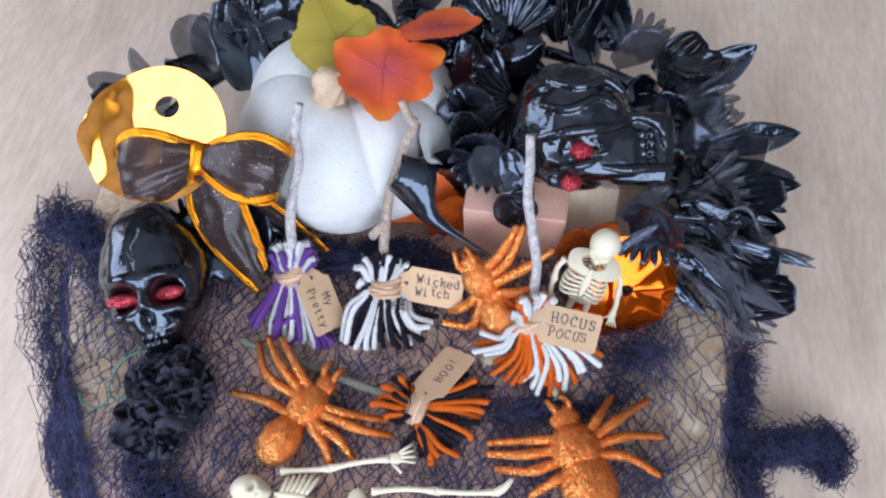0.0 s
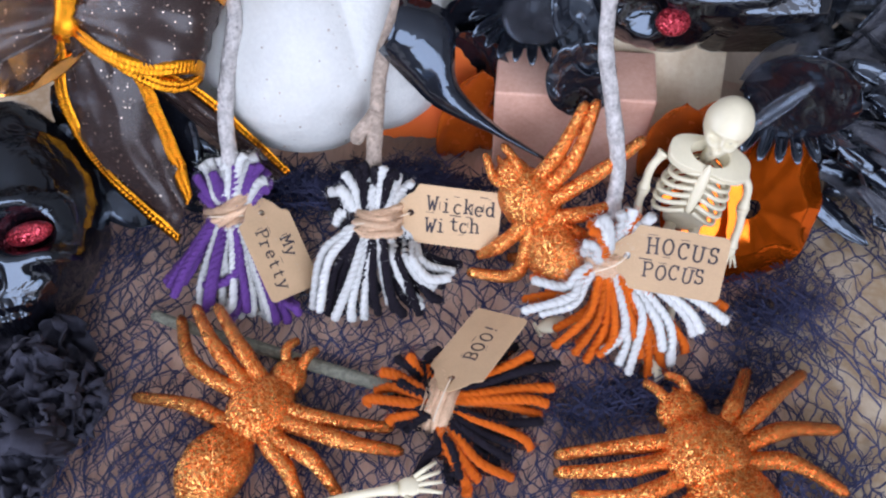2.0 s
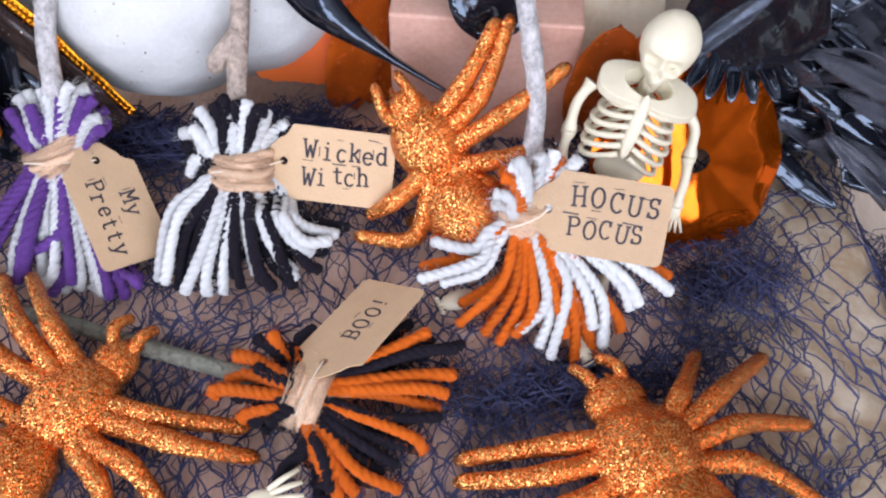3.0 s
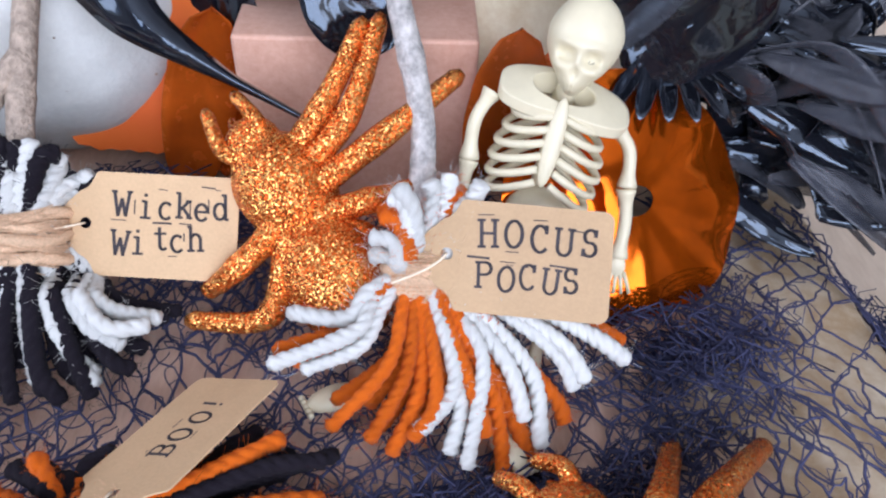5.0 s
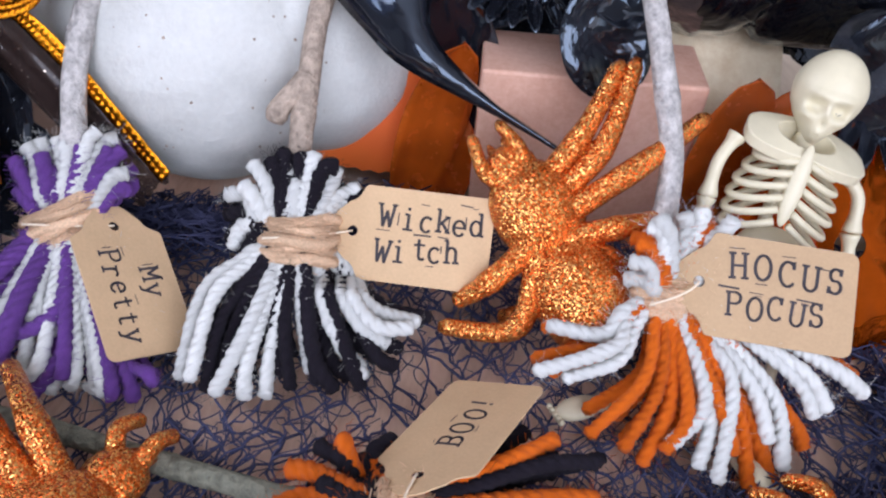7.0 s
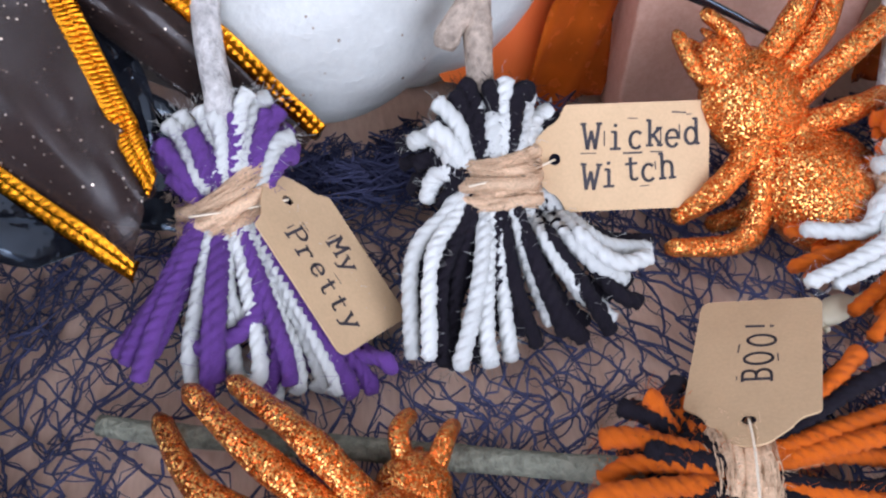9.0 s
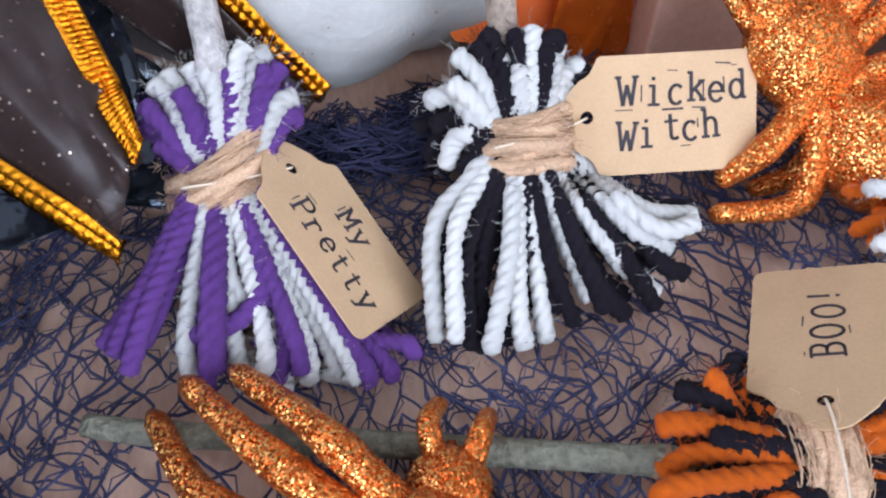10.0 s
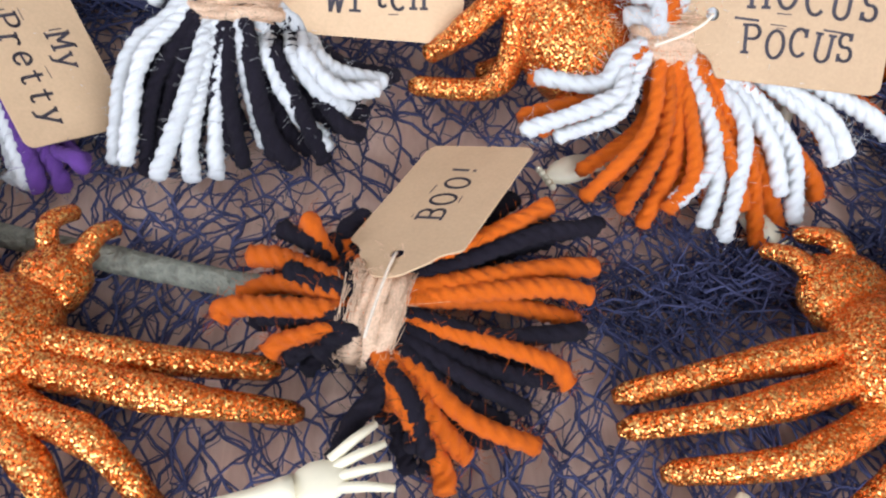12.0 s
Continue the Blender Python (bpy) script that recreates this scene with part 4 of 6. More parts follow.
broom("orange and white yarn broom standing before a spider, tagged Hocus Pocus", (0.1005, 0.300, 0.0725), (-0.05, 0.56, 0.83), (0.05, -0.82, 0.56),
      [(0.1005, 0.303, 0.068), (0.101, 0.322, 0.085), (0.101, 0.334, 0.105), (0.094, 0.351, 0.133), (0.089, 0.363, 0.152), (0.088, 0.376, 0.175), (0.086, 0.387, 0.193)],
      [(21.6, 12.3, 37.8, 8.8, "W"), (19.9, 16.9, 42.9, 24.1, "W"), (18.2, 20.6, 34.2, 25.6, "W"), (18.9, 14.7, 26.8, 16.3, "O"), (11.1, 26.2, 27.7, 41.9, "O"), (5.7, 28.2, 17.4, 45.8, "O"), (2.2, 31.9, 11.7, 49.6, "O"), (-1.7, 35.3, 5.9, 46.2, "O"), (-6.6, 31.8, 4, 44.5, "W"), (-8.3, 35.5, -4.1, 50.7, "W"), (-14.5, 26.6, -8, 54.9, "W"), (-16.9, 35.8, -18.4, 57.8, "O"), (-21.4, 37.7, -26.5, 56.3, "O"), (-12.2, 37.4, -14.1, 46.9, "O"), (-21.8, 28.6, -25.2, 43.6, "W"), (-28.2, 30.6, -29.1, 51, "W"), (-36.8, 23.9, -43, 34.4, "W"), (-34.5, 25.3, -40, 36.1, "W"), (-33.5, 36.3, -37, 44.7, "O"), (-45.3, 21.9, -55.6, 29.6, "W")],
      [(8.5, 6.7, 14.3, 6.2, "W"), (8.1, 10.9, 13.9, 12.3, "W"), (6.3, 15.5, 10.6, 17.4, "O"), (5.2, 18.2, 8.7, 20.1, "O"), (2, 19.9, 5.7, 26.1, "W"), (3.7, 20.9, 8, 22.6, "W"), (-3.3, 16.2, -1.3, 19.2, "O"), (-5.2, 16.5, -4.1, 19.1, "O"), (-3.8, 23.4, -3.2, 27, "W"), (-9.5, 23.3, -9.8, 26.2, "O"), (-14.6, 21.5, -17.9, 25.7, "W"), (-11.7, 19, -15.7, 20.4, "W"), (-8.1, 23.7, -9.8, 28, "W")],
      (0.1076, 0.2976, 0.0826), (0.994, -0.109, -0.026), (0.097, 0.722, 0.685), [("HOCUS", 0.0088, 0.0026, 0.0074, 0.0069), ("POCUS", 0.0086, -0.0084, 0.0068, 0.0060), ("-", 0.0055, -0.0006, 0.0060, 0), ("--", 0.0165, -0.0010, 0.0020, 0.0040), ("-", 0.0285, -0.0012, 0.0050, 0), ("-", 0.0345, 0.0095, 0.0032, 0)], ("O", "W"), ("twig_grey", 0.0041), (0.105, 0.258, 0.045), 0.0, 0.76)

broom("orange and black yarn broom lying on the netting, tagged BOO!", (0.024, 0.227, 0.0515), (-0.93, 0.20, 0.02), (-0.1, -0.2, 0.97),
      [(0.020, 0.229, 0.050), (-0.006, 0.238, 0.0455), (-0.036, 0.245, 0.0455), (-0.073, 0.254, 0.0455), (-0.110, 0.262, 0.0455), (-0.1285, 0.2675, 0.0455)],
      [(-20.6, 22.3, -36.3, 48.8, "K"), (-27.3, 25.3, -36.1, 34.7, "O"), (-19.3, 34.7, -23.5, 48.7, "O"), (-9.3, 25.7, -10, 46.6, "O"), (-14.1, 36.9, -15.1, 47.8, "O"), (-0.8, 27.2, -6.9, 47.5, "K"), (6.4, 24.6, 6.1, 44, "K"), (3.3, 38.2, 7, 45.4, "O"), (10.7, 22.8, 13.9, 37.5, "K"), (13.9, 19.7, 18, 33.6, "K"), (19.6, 24.5, 21.7, 41.2, "O"), (23.5, 21, 27.2, 26.9, "O"), (30.6, 20.8, 36.1, 23.1, "O"), (17.2, 10.7, 29.1, 18.1, "K"), (25, 0.6, 34, -1.6, "K"), (16.7, 7.3, 20.3, 8.9, "O"), (-26.1, 32.3, -32.7, 46.7, "K"), (19.1, 13.3, 28.5, 14.1, "K")],
      [(-17.2, 14, -26, 9.2, "O"), (-15.2, 16.8, -18.4, 20.8, "O"), (-7.8, 23.4, -7.5, 32.3, "O"), (-2.2, 24.4, 2.4, 31.9, "O"), (6.5, 30.6, 9.4, 33.4, "O"), (11, 18.7, 14.3, 21.1, "O"), (-12.9, 17.6, -16.1, 27.4, "K"), (-3.1, 13.6, -5.5, 22.1, "K"), (4.9, 14.7, 6.2, 26.1, "K"), (8.4, 11.2, 14.2, 17.4, "K"), (8.9, 7.3, 13.1, 10.2, "K"), (-7.3, 13.5, -9.2, 17.9, "K"), (4.9, 7.1, 6.5, 8.5, "O")],
      (0.0286, 0.2374, 0.0609), (0.480, 0.864, -0.150), (-0.825, 0.386, -0.412), [("BOO!", 0.0130, -0.0045, 0.0068, 0.0064), ("-", 0.0235, 0.0040, 0.0034, 0)], ("K", "O"), ("twig_green", 0.0036), (0.070, 0.216, 0.046), 0.0, 0.84)


# ---- glitter spiders ----
def spider(label, abdomen, thorax, head, normal, legs, palps, size=1.0, stout=1.0):
    """A toy spider: round abdomen, ridged front body, eight bent legs and two feelers."""
    sp = thing("toy_spider", label=label, category="toy spider", group="orange glitter spiders")
    Ab, Th, Hd, nz = Vector(abdomen), Vector(thorax), Vector(head), Vector(normal).normalized()
    ax = (Th - Ab).normalized()
    lump = lambda d, p: p * (1 + 0.05 * noise.noise(d * 3.0) + 0.015 * noise.noise(d * 13))
    s = Shape()
    s.ball(basis(Ab, ax, z=nz), 0.0205 * size * stout, 0.0158 * size * stout, 0.0135 * size, 32, 22, lump)
    part("abdomen", s, MAT["orange_glitter"], sp)
    s = Shape()
    s.ball(basis(Th, (Hd - Th), z=nz), 0.0185 * size, 0.0148 * size * stout, 0.0112 * size, 32, 22, lump)
    part("front_body", s, MAT["orange_glitter"], sp)
    s = Shape()
    s.ball(basis(Hd, ax, z=nz), 0.0098 * size, 0.0092 * size * stout, 0.0070 * size, 20, 14, lump)
    for e in (-1, 1):
        side = ax.cross(nz) * e
        s.ball(Matrix.Translation(Hd + ax * 0.0055 * size + side * 0.0028 * size + nz * 0.002), 0.0022, 0.0022, 0.0022, 10, 8)
        s.tube(bezier(Hd + ax * 0.005 * size + side * 0.002, Hd + ax * 0.009 * size + side * 0.003, Hd + ax * 0.012 * size + side * 0.0025 - nz * 0.003, 6), [0.0020, 0.0019, 0.0018, 0.0017, 0.0015, 0.0012, 0.0008], 8)
    part("head", s, MAT["orange_glitter"], sp)
    for root, knee, tip in legs:
        root, knee, tip = Vector(root), Vector(knee), Vector(tip)
        start = root.lerp(Th, 0.45)
        line = smooth_line([start, root, knee, tip], 30)
        radii = []
        for i in range(31):
            f = i / 30
            radii.append(size * (0.0052 - 0.0024 * f + 0.0005 * math.exp(-((f - 0.62) / 0.06) ** 2) + 0.0002 * noise.noise(line[i] * 400)))
        radii[-1] *= 0.55
        s = Shape()
        s.tube(line, radii, 12)
        part("leg", s, MAT["orange_glitter"], sp)
    for root, knee, tip in palps:
        line = smooth_line([Vector(root).lerp(Hd, 0.3), root, knee, tip], 20)
        s = Shape()
        s.tube(line, [size * (0.0034 - 0.0013 * i / 20) for i in range(20)] + [0.0009], 10)
        part("feeler", s, MAT["orange_glitter"], sp)
    return sp


Z = 0.0425
spider("orange glitter toy spider lying across the twig", (-0.075, 0.190, 0.052), (-0.060, 0.219, 0.053), (-0.051, 0.236, 0.051), (0, 0, 1),
       [((-0.071, 0.210, 0.053), (-0.094, 0.218, 0.052), (-0.127, 0.224, Z)), ((-0.071, 0.225, 0.054), (-0.097, 0.238, 0.056), (-0.113, 0.266, Z + 0.006)),
        ((-0.067, 0.228, 0.055), (-0.087, 0.246, 0.060), (-0.105, 0.270, 0.054)), ((-0.061, 0.231, 0.055), (-0.074, 0.246, 0.062), (-0.094, 0.271, 0.054)),
        ((-0.047, 0.219, 0.053), (-0.027, 0.216, 0.052), (0.002, 0.218, Z)), ((-0.047, 0.213, 0.053), (-0.016, 0.206, 0.053), (0.008, 0.207, Z)),
        ((-0.048, 0.204, 0.053), (-0.031, 0.196, 0.054), (-0.018, 0.184, Z)), ((-0.052, 0.201, 0.053), (-0.041, 0.190, 0.053), (-0.033, 0.175, Z))],
       [((-0.052, 0.241, 0.052), (-0.053, 0.249, 0.056), (-0.049, 0.256, 0.052)), ((-0.046, 0.239, 0.052), (-0.042, 0.246, 0.055), (-0.039, 0.252, 0.051))])
spider("orange glitter toy spider with spread legs on the netting", (0.155, 0.186, 0.055), (0.143, 0.213, 0.057), (0.135, 0.233, 0.053), (0, 0, 1),
       [((0.135, 0.217, 0.057), (0.111, 0.214, 0.055), (0.078, 0.211, Z)), ((0.135, 0.211, 0.057), (0.107, 0.203, 0.055), (0.078, 0.203, Z)),
        ((0.138, 0.205, 0.057), (0.113, 0.192, 0.055), (0.086, 0.193, Z)), ((0.145, 0.198, 0.057), (0.129, 0.186, 0.055), (0.113, 0.176, Z)),
        ((0.151, 0.223, 0.057), (0.159, 0.238, 0.056), (0.171, 0.262, Z)), ((0.153, 0.219, 0.057), (0.175, 0.240, 0.056), (0.198, 0.262, Z)),
        ((0.158, 0.216, 0.057), (0.180, 0.227, 0.055), (0.210, 0.234, Z)), ((0.160, 0.210, 0.057), (0.181, 0.212, 0.055), (0.208, 0.204, Z))],
       [((0.130, 0.236, 0.053), (0.124, 0.241, 0.056), (0.119, 0.247, 0.051)), ((0.138, 0.238, 0.053), (0.136, 0.246, 0.056), (0.129, 0.252, 0.051))], 1.02, 1.28)
spider("orange glitter toy spider propped against a pink wooden block", (0.0765, 0.3055, 0.066), (0.0605, 0.3260, 0.084), (0.0515, 0.3330, 0.0935), (-0.04, -0.77, 0.64),
       [((0.061, 0.331, 0.091), (0.073, 0.339, 0.107), (0.084, 0.355, 0.125)), ((0.067, 0.328, 0.090), (0.080, 0.336, 0.105), (0.089, 0.356, 0.126)),
        ((0.072, 0.324, 0.088), (0.093, 0.332, 0.102), (0.113, 0.345, 0.113)), ((0.074, 0.319, 0.081), (0.087, 0.318, 0.086), (0.099, 0.323, 0.087)),
        ((0.061, 0.310, 0.070), (0.055, 0.299, 0.056), (0.031, 0.300, 0.054)), ((0.056, 0.314, 0.075), (0.045, 0.308, 0.066), (0.036, 0.309, 0.057)),
        ((0.066, 0.312, 0.068), (0.062, 0.312, 0.054), (0.052, 0.316, 0.045)), ((0.074, 0.316, 0.079), (0.085, 0.313, 0.076), (0.095, 0.312, 0.070))],
       [((0.053, 0.333, 0.096), (0.053, 0.334, 0.102), (0.045, 0.342, 0.107)), ((0.047, 0.329, 0.093), (0.042, 0.330, 0.095), (0.037, 0.339, 0.103))], 1.0)


# ---- skulls and skeletons ----
def skull_bend(d, p, w, ez=-0.10, box=0.0):
    """Shapes a ball into a skull that faces -y with its crown at +z; ez: height of the eyes; box: how square the jaw is."""
    x, y, z = d
    q = Vector(p)
    low = max(0.0, ez - z)
    q.x *= 1 - (0.32 - 0.27 * box) * min(1, low * 1.5)
    q.x *= 1 + 0.9 * box * max(0.0, -z - 0.45)
    q.y *= 1 + 0.8 * box * max(0.0, -z - 0.45)
    front = max(0.0, -y)
    q.y -= 0.22 * w * low * front
    if y > 0:
        q.y *= 1 - 0.30 * low * (1 - box)
    q.x *= 1 - 0.10 * math.exp(-((z - ez - 0.02) / 0.16) ** 2) * front
    for sx in (-1, 1):
        if y < 0.25:
            e = ((x - sx * 0.38) / 0.27) ** 2 + ((z - ez) / 0.15) ** 2
            q.y += 0.30 * w * math.exp(-e * e) * (y < 0)
            q.y -= 0.13 * w * math.exp(-(((x - sx * 0.38) / 0.30) ** 2 + ((z - ez - 0.21 - 0.05 * abs(x)) / 0.075) ** 2))
            q.y -= 0.12 * w * math.exp(-(((x - sx * 0.55) / 0.20) ** 2 + ((z - ez + 0.22) / 0.085) ** 2))
            q.x += sx * 0.09 * w * math.exp(-(((x - sx * 0.66) / 0.22) ** 2 + ((z - ez + 0.22) / 0.10) ** 2))
    if y < 0:
        q.y += 0.20 * w * math.exp(-((x / 0.12) ** 2 + ((z - ez + 0.30) / 0.11) ** 2))
        q.y -= 0.12 * w * math.exp(-((x / 0.10) ** 2 + ((z - ez + 0.08) / 0.12) ** 2))
        mouth = ez - 0.58
        teeth = math.exp(-((z - mouth) / 0.11) ** 2) * math.exp(-(x / 0.36) ** 4)
        q.y -= teeth * w * (0.06 * abs(math.sin(x * 17)) + 0.03)
        q.y += 0.07 * w * math.exp(-((z - mouth) / 0.022) ** 2) * math.exp(-(x / 0.42) ** 2)
    return q


def skull_ornament(label, m, w, dpt, h, ez, box, eye, ripple):
    sk = thing("skull_ornament", label=label, category="skull ornament", group="black skull ornaments")
    s = Shape()
    s.ball(m, w, dpt, h, 128, 110, lambda d, p: skull_bend(d, p, dpt, ez, box) * (1 + ripple * noise.noise(d * 1.9 + Vector((3, 1, 7))) + ripple * 0.35 * noise.noise(d * 4.2)))
    part("skull", s, MAT["black_glass"], sk)
    for sx in (-1, 1):
        s = Shape()
        depth = math.sqrt(max(0.05, 1 - 0.38 ** 2 - ez ** 2))
        s.ball(m @ pose(sx * w * 0.40, -dpt * (depth - 0.19), h * ez, 0, 0, -14 * sx), w * 0.27 * eye[0], dpt * 0.13, h * 0.135 * eye[1], 24, 16)
        part("eye", s, MAT["red_glitter"], sk, "red glitter eye")
    return sk


def axes(at, up, face):
    """A pose whose +z is up and whose -y is face."""
    up = Vector(up).normalized()
    f = Vector(face)
    f = (f - up * f.dot(up)).normalized()
    x = (-f).cross(up)
    m = Matrix((x, -f, up)).transposed().to_4x4()
    m.translation = at
    return m


skull_ornament("glossy black skull with red glitter eyes lying on the netting", axes((-0.198, 0.298, 0.079), (-0.30, 0.86, 0.40), (0.12, -0.52, 0.85)), 0.0440, 0.040, 0.062, -0.26, 0.0, (1.08, 0.66), 0.05)


def large_skull():
    """The large skull lies on its side: domed crown, square jaw with rows of teeth, deep sockets, all moulded in one."""
    sk = thing("skull_ornament", label="large glossy black skull with red glitter eyes lying on its side", category="skull ornament", group="black skull ornaments")
    m = Matrix(((0.978, -0.183, 0.102), (0.209, 0.855, -0.476), (0.0, 0.487, 0.874))).to_4x4()
    m.translation = (0.129, 0.425, 0.156)
    s = Shape()

    def dome(d, p):
        fold = 0.065 * noise.noise(d * 2.1 + Vector((5, 2, 1))) + 0.035 * (0.3 - abs(noise.noise(d * 4.6 + Vector((2, 4, 9))))) + 0.06 * (0.35 - abs(noise.noise(d * 2.9 + Vector((1, 8, 3)))))
        p = p * (1 + fold)
        for ex, ey, ez, r in ((-0.30, -0.42, 0.80, 0.26), (-0.42, -0.82, 0.42, 0.24)):
            k = (d - Vector((ex, ey, ez)).normalized()).length / r
            p = p * (1 - 0.16 * math.exp(-k ** 4))
        return p
    s.ball(m @ pose(-0.0125, 0.004, 0), 0.0455, 0.0470, 0.0440, 96, 72, dome)
    s.box(m @ pose(0.032, -0.018, 0.000, 0, 0, -6), 0.050, 0.054, 0.056, 0.009)
    s.box(m @ pose(0.010, -0.020, 0.012, 0, 0, -4), 0.050, 0.040, 0.044, 0.012)
    for k in range(5):
        for q in range(4):
            s.ball(m @ pose(0.013 + 0.0062 * k, -0.009 - 0.0066 * q, 0.0288), 0.0031, 0.0031, 0.0034, 12, 8)
    for path, r in ((((-0.056, -0.010, 0.012), (-0.036, -0.006, 0.034), (-0.014, -0.005, 0.043), (0.006, -0.004, 0.040), (0.024, 0.000, 0.031)), 0.0042),
                    (((0.000, -0.031, 0.036), (0.016, -0.034, 0.036), (0.036, -0.034, 0.032), (0.054, -0.034, 0.026)), 0.0038),
                    (((0.014, 0.001, 0.032), (0.030, 0.003, 0.031), (0.044, -0.004, 0.030), (0.048, -0.020, 0.029)), 0.0034),
                    (((-0.034, 0.034, 0.030), (-0.014, 0.026, 0.040), (0.006, 0.030, 0.036), (0.020, 0.020, 0.034)), 0.0040),
                    (((-0.040, 0.016, 0.036), (-0.022, 0.010, 0.043), (0.000, 0.016, 0.042), (0.014, 0.010, 0.038)), 0.0034),
                    (((-0.030, -0.030, 0.034), (-0.014, -0.029, 0.040), (0.000, -0.024, 0.040)), 0.0034)):
        line = smooth_line([m @ Vector(q) for q in path], 24)
        s.tube(line, [r * (0.45 + 0.55 * math.sin(math.pi * i / 24)) for i in range(25)], 10)
    ob = part("skull", s, MAT["black_glass"], sk)
    re = ob.modifiers.new("moulded", "REMESH")
    re.mode, re.voxel_size, re.use_smooth_shade = "VOXEL", 0.0009, True
    sm = ob.modifiers.new("polish", "SMOOTH")
    sm.factor, sm.iterations = 0.5, 2
    for x, y, z, r in ((-0.0135, -0.0185, 0.0375, 0.0085), (-0.0200, -0.0390, 0.0215, 0.0080)):
        s = Shape()
        s.ball(m @ pose(x, y, z), r, r * 0.85, r * 0.6, 24, 16)
        part("eye", s, MAT["red_glitter"], sk, "red glitter eye")


large_skull()


def bones(s, segs, r):
    for pts in segs:
        line = smooth_line(pts, 16)
        s.tube(line, [r * (1.0 + 0.55 * (math.exp(-(i / 2.0) ** 2) + math.exp(-((16 - i) / 2.0) ** 2))) for i in range(17)], 10)


def rib_cage(s, m, w, h, dpt, n=6, r=0.00125):
    """Ribs as hoops open at the back and joined at a breastbone, in a frame facing -y."""
    s.ball(m @ pose(0, -dpt - 0.0003, -h * 0.36), w * 0.17, 0.0016, h * 0.46, 14, 12)
    for k in range(n):
        f = k / (n - 1)
        ww = w * (0.80 + 0.22 * math.sin(f * 2.4))
        for sx in (-1, 1):
            pts = []
            for i in range(13):
                a = radians(8 + 165 * i / 12)
                pts.append(m @ Vector((sx * ww * math.sin(a), -dpt * math.cos(a), -h * (0.08 + 0.66 * f) - h * (0.16 + 0.16 * f) * math.sin(a) + h * 0.10 * (1 - math.cos(a)))))
            s.tube(pts, r, 8)
    s.tube([m @ Vector((0, dpt * 0.9, z)) for z in (h * 0.2, -h * 0.3, -h * 0.9, -h * 1.35)], 0.0021, 10)


def hand(s, at, d, nrm, size, spread=1.0):
    d, nrm = Vector(d).normalized(), Vector(nrm)
    sd = d.cross(nrm).normalized()
    at = Vector(at)
    s.ball(basis(at + d * size * 0.25, d, z=nrm), size * 0.32, size * 0.24, size * 0.10, 14, 10)
    for k in range(5):
        f = (k - 2) * 0.30 * spread
        root = at + d * size * 0.40 + sd * (k - 2) * size * 0.10
        if k == 4:
            root = at + d * size * 0.15 + sd * size * 0.20
            f = 0.9
        tip = root + (d * math.cos(f) + sd * math.sin(f)) * size * (0.62 if k < 4 else 0.5)
        s.tube([root, root.lerp(tip, 0.5) + nrm.normalized() * size * 0.05, tip], [size * 0.065, size * 0.058, size * 0.045], 8)


# upright skeleton
s = Shape()
up, face = (0.05, 0.44, 0.90), (-0.12, -0.86, 0.49)


def small_skull(d, p):
    """A narrow-jawed skull with a wide crown."""
    q = skull_bend(d, p, 0.0110, -0.20)
    q.x *= 1.06 - 0.26 * max(0.0, min(1.0, (0.25 - d.z) / 1.0))
    return q


m = axes((0.1486, 0.3465, 0.1216), (0.22, 0.34, 0.91), (-0.26, -0.90, 0.25))
s.ball(m, 0.0110, 0.0118, 0.0153, 64, 48, small_skull)
m = axes((0.1425, 0.3375, 0.1065), (0.22, 0.40, 0.88), face) @ Matrix.Diagonal((1.03, 1.05, 1.04, 1))
rib_cage(s, m, 0.0158, 0.028, 0.0088)
# shoulder plate with a round neck hole
m = axes((0.1435, 0.3385, 0.1080), (0.26, 0.05, 0.96), (-0.10, -0.99, 0.05))
rows = []
for i in range(33):
    a = 2 * math.pi * i / 32
    inn = m @ Vector((0.0098 * math.cos(a) - 0.0012, 0.0066 * math.sin(a) - 0.0008, 0.0036 + 0.0016 * math.sin(a)))
    c, sn = math.cos(a), math.sin(a)
    k = (abs(c) ** 3 + abs(sn) ** 3) ** (-1 / 3)
    out = m @ Vector((0.0205 * k * c, 0.0095 * k * sn - 0.001, 0.0032 - 0.0022 * abs(c) + 0.0028 * sn))
    dn = m @ Vector((0.0200 * k * c, 0.0092 * k * sn - 0.001, -0.0002 - 0.0022 * abs(c) + 0.0028 * sn))
    inn2 = m @ Vector((0.0095 * math.cos(a) - 0.0012, 0.0063 * math.sin(a) - 0.0008, -0.0015))
    rows.append([inn2, inn2.lerp(inn, 0.9), inn, inn.lerp(out, 0.08), inn.lerp(out, 0.92), out, out.lerp(dn, 0.1), out.lerp(dn, 0.9), dn, inn2])
s.grid(rows)
s.tube([m @ Vector((0.001, 0.003, 0.009)), m @ Vector((0, 0.003, -0.003))], 0.0034, 10)
SET = Vector((0.0005, 0.0075, -0.0055))
bones(s, [[Vector(q) + SET for q in arm] for arm in ([(0.1215, 0.332, 0.1155), (0.1165, 0.328, 0.108), (0.1150, 0.3245, 0.097)], [(0.1150, 0.3245, 0.096), (0.1135, 0.3200, 0.089), (0.1150, 0.3150, 0.080)],
          [(0.1610, 0.331, 0.1040), (0.1650, 0.327, 0.098), (0.1650, 0.3225, 0.088)], [(0.1650, 0.3225, 0.087), (0.1655, 0.3180, 0.077), (0.1640, 0.3130, 0.067)])], 0.0021)
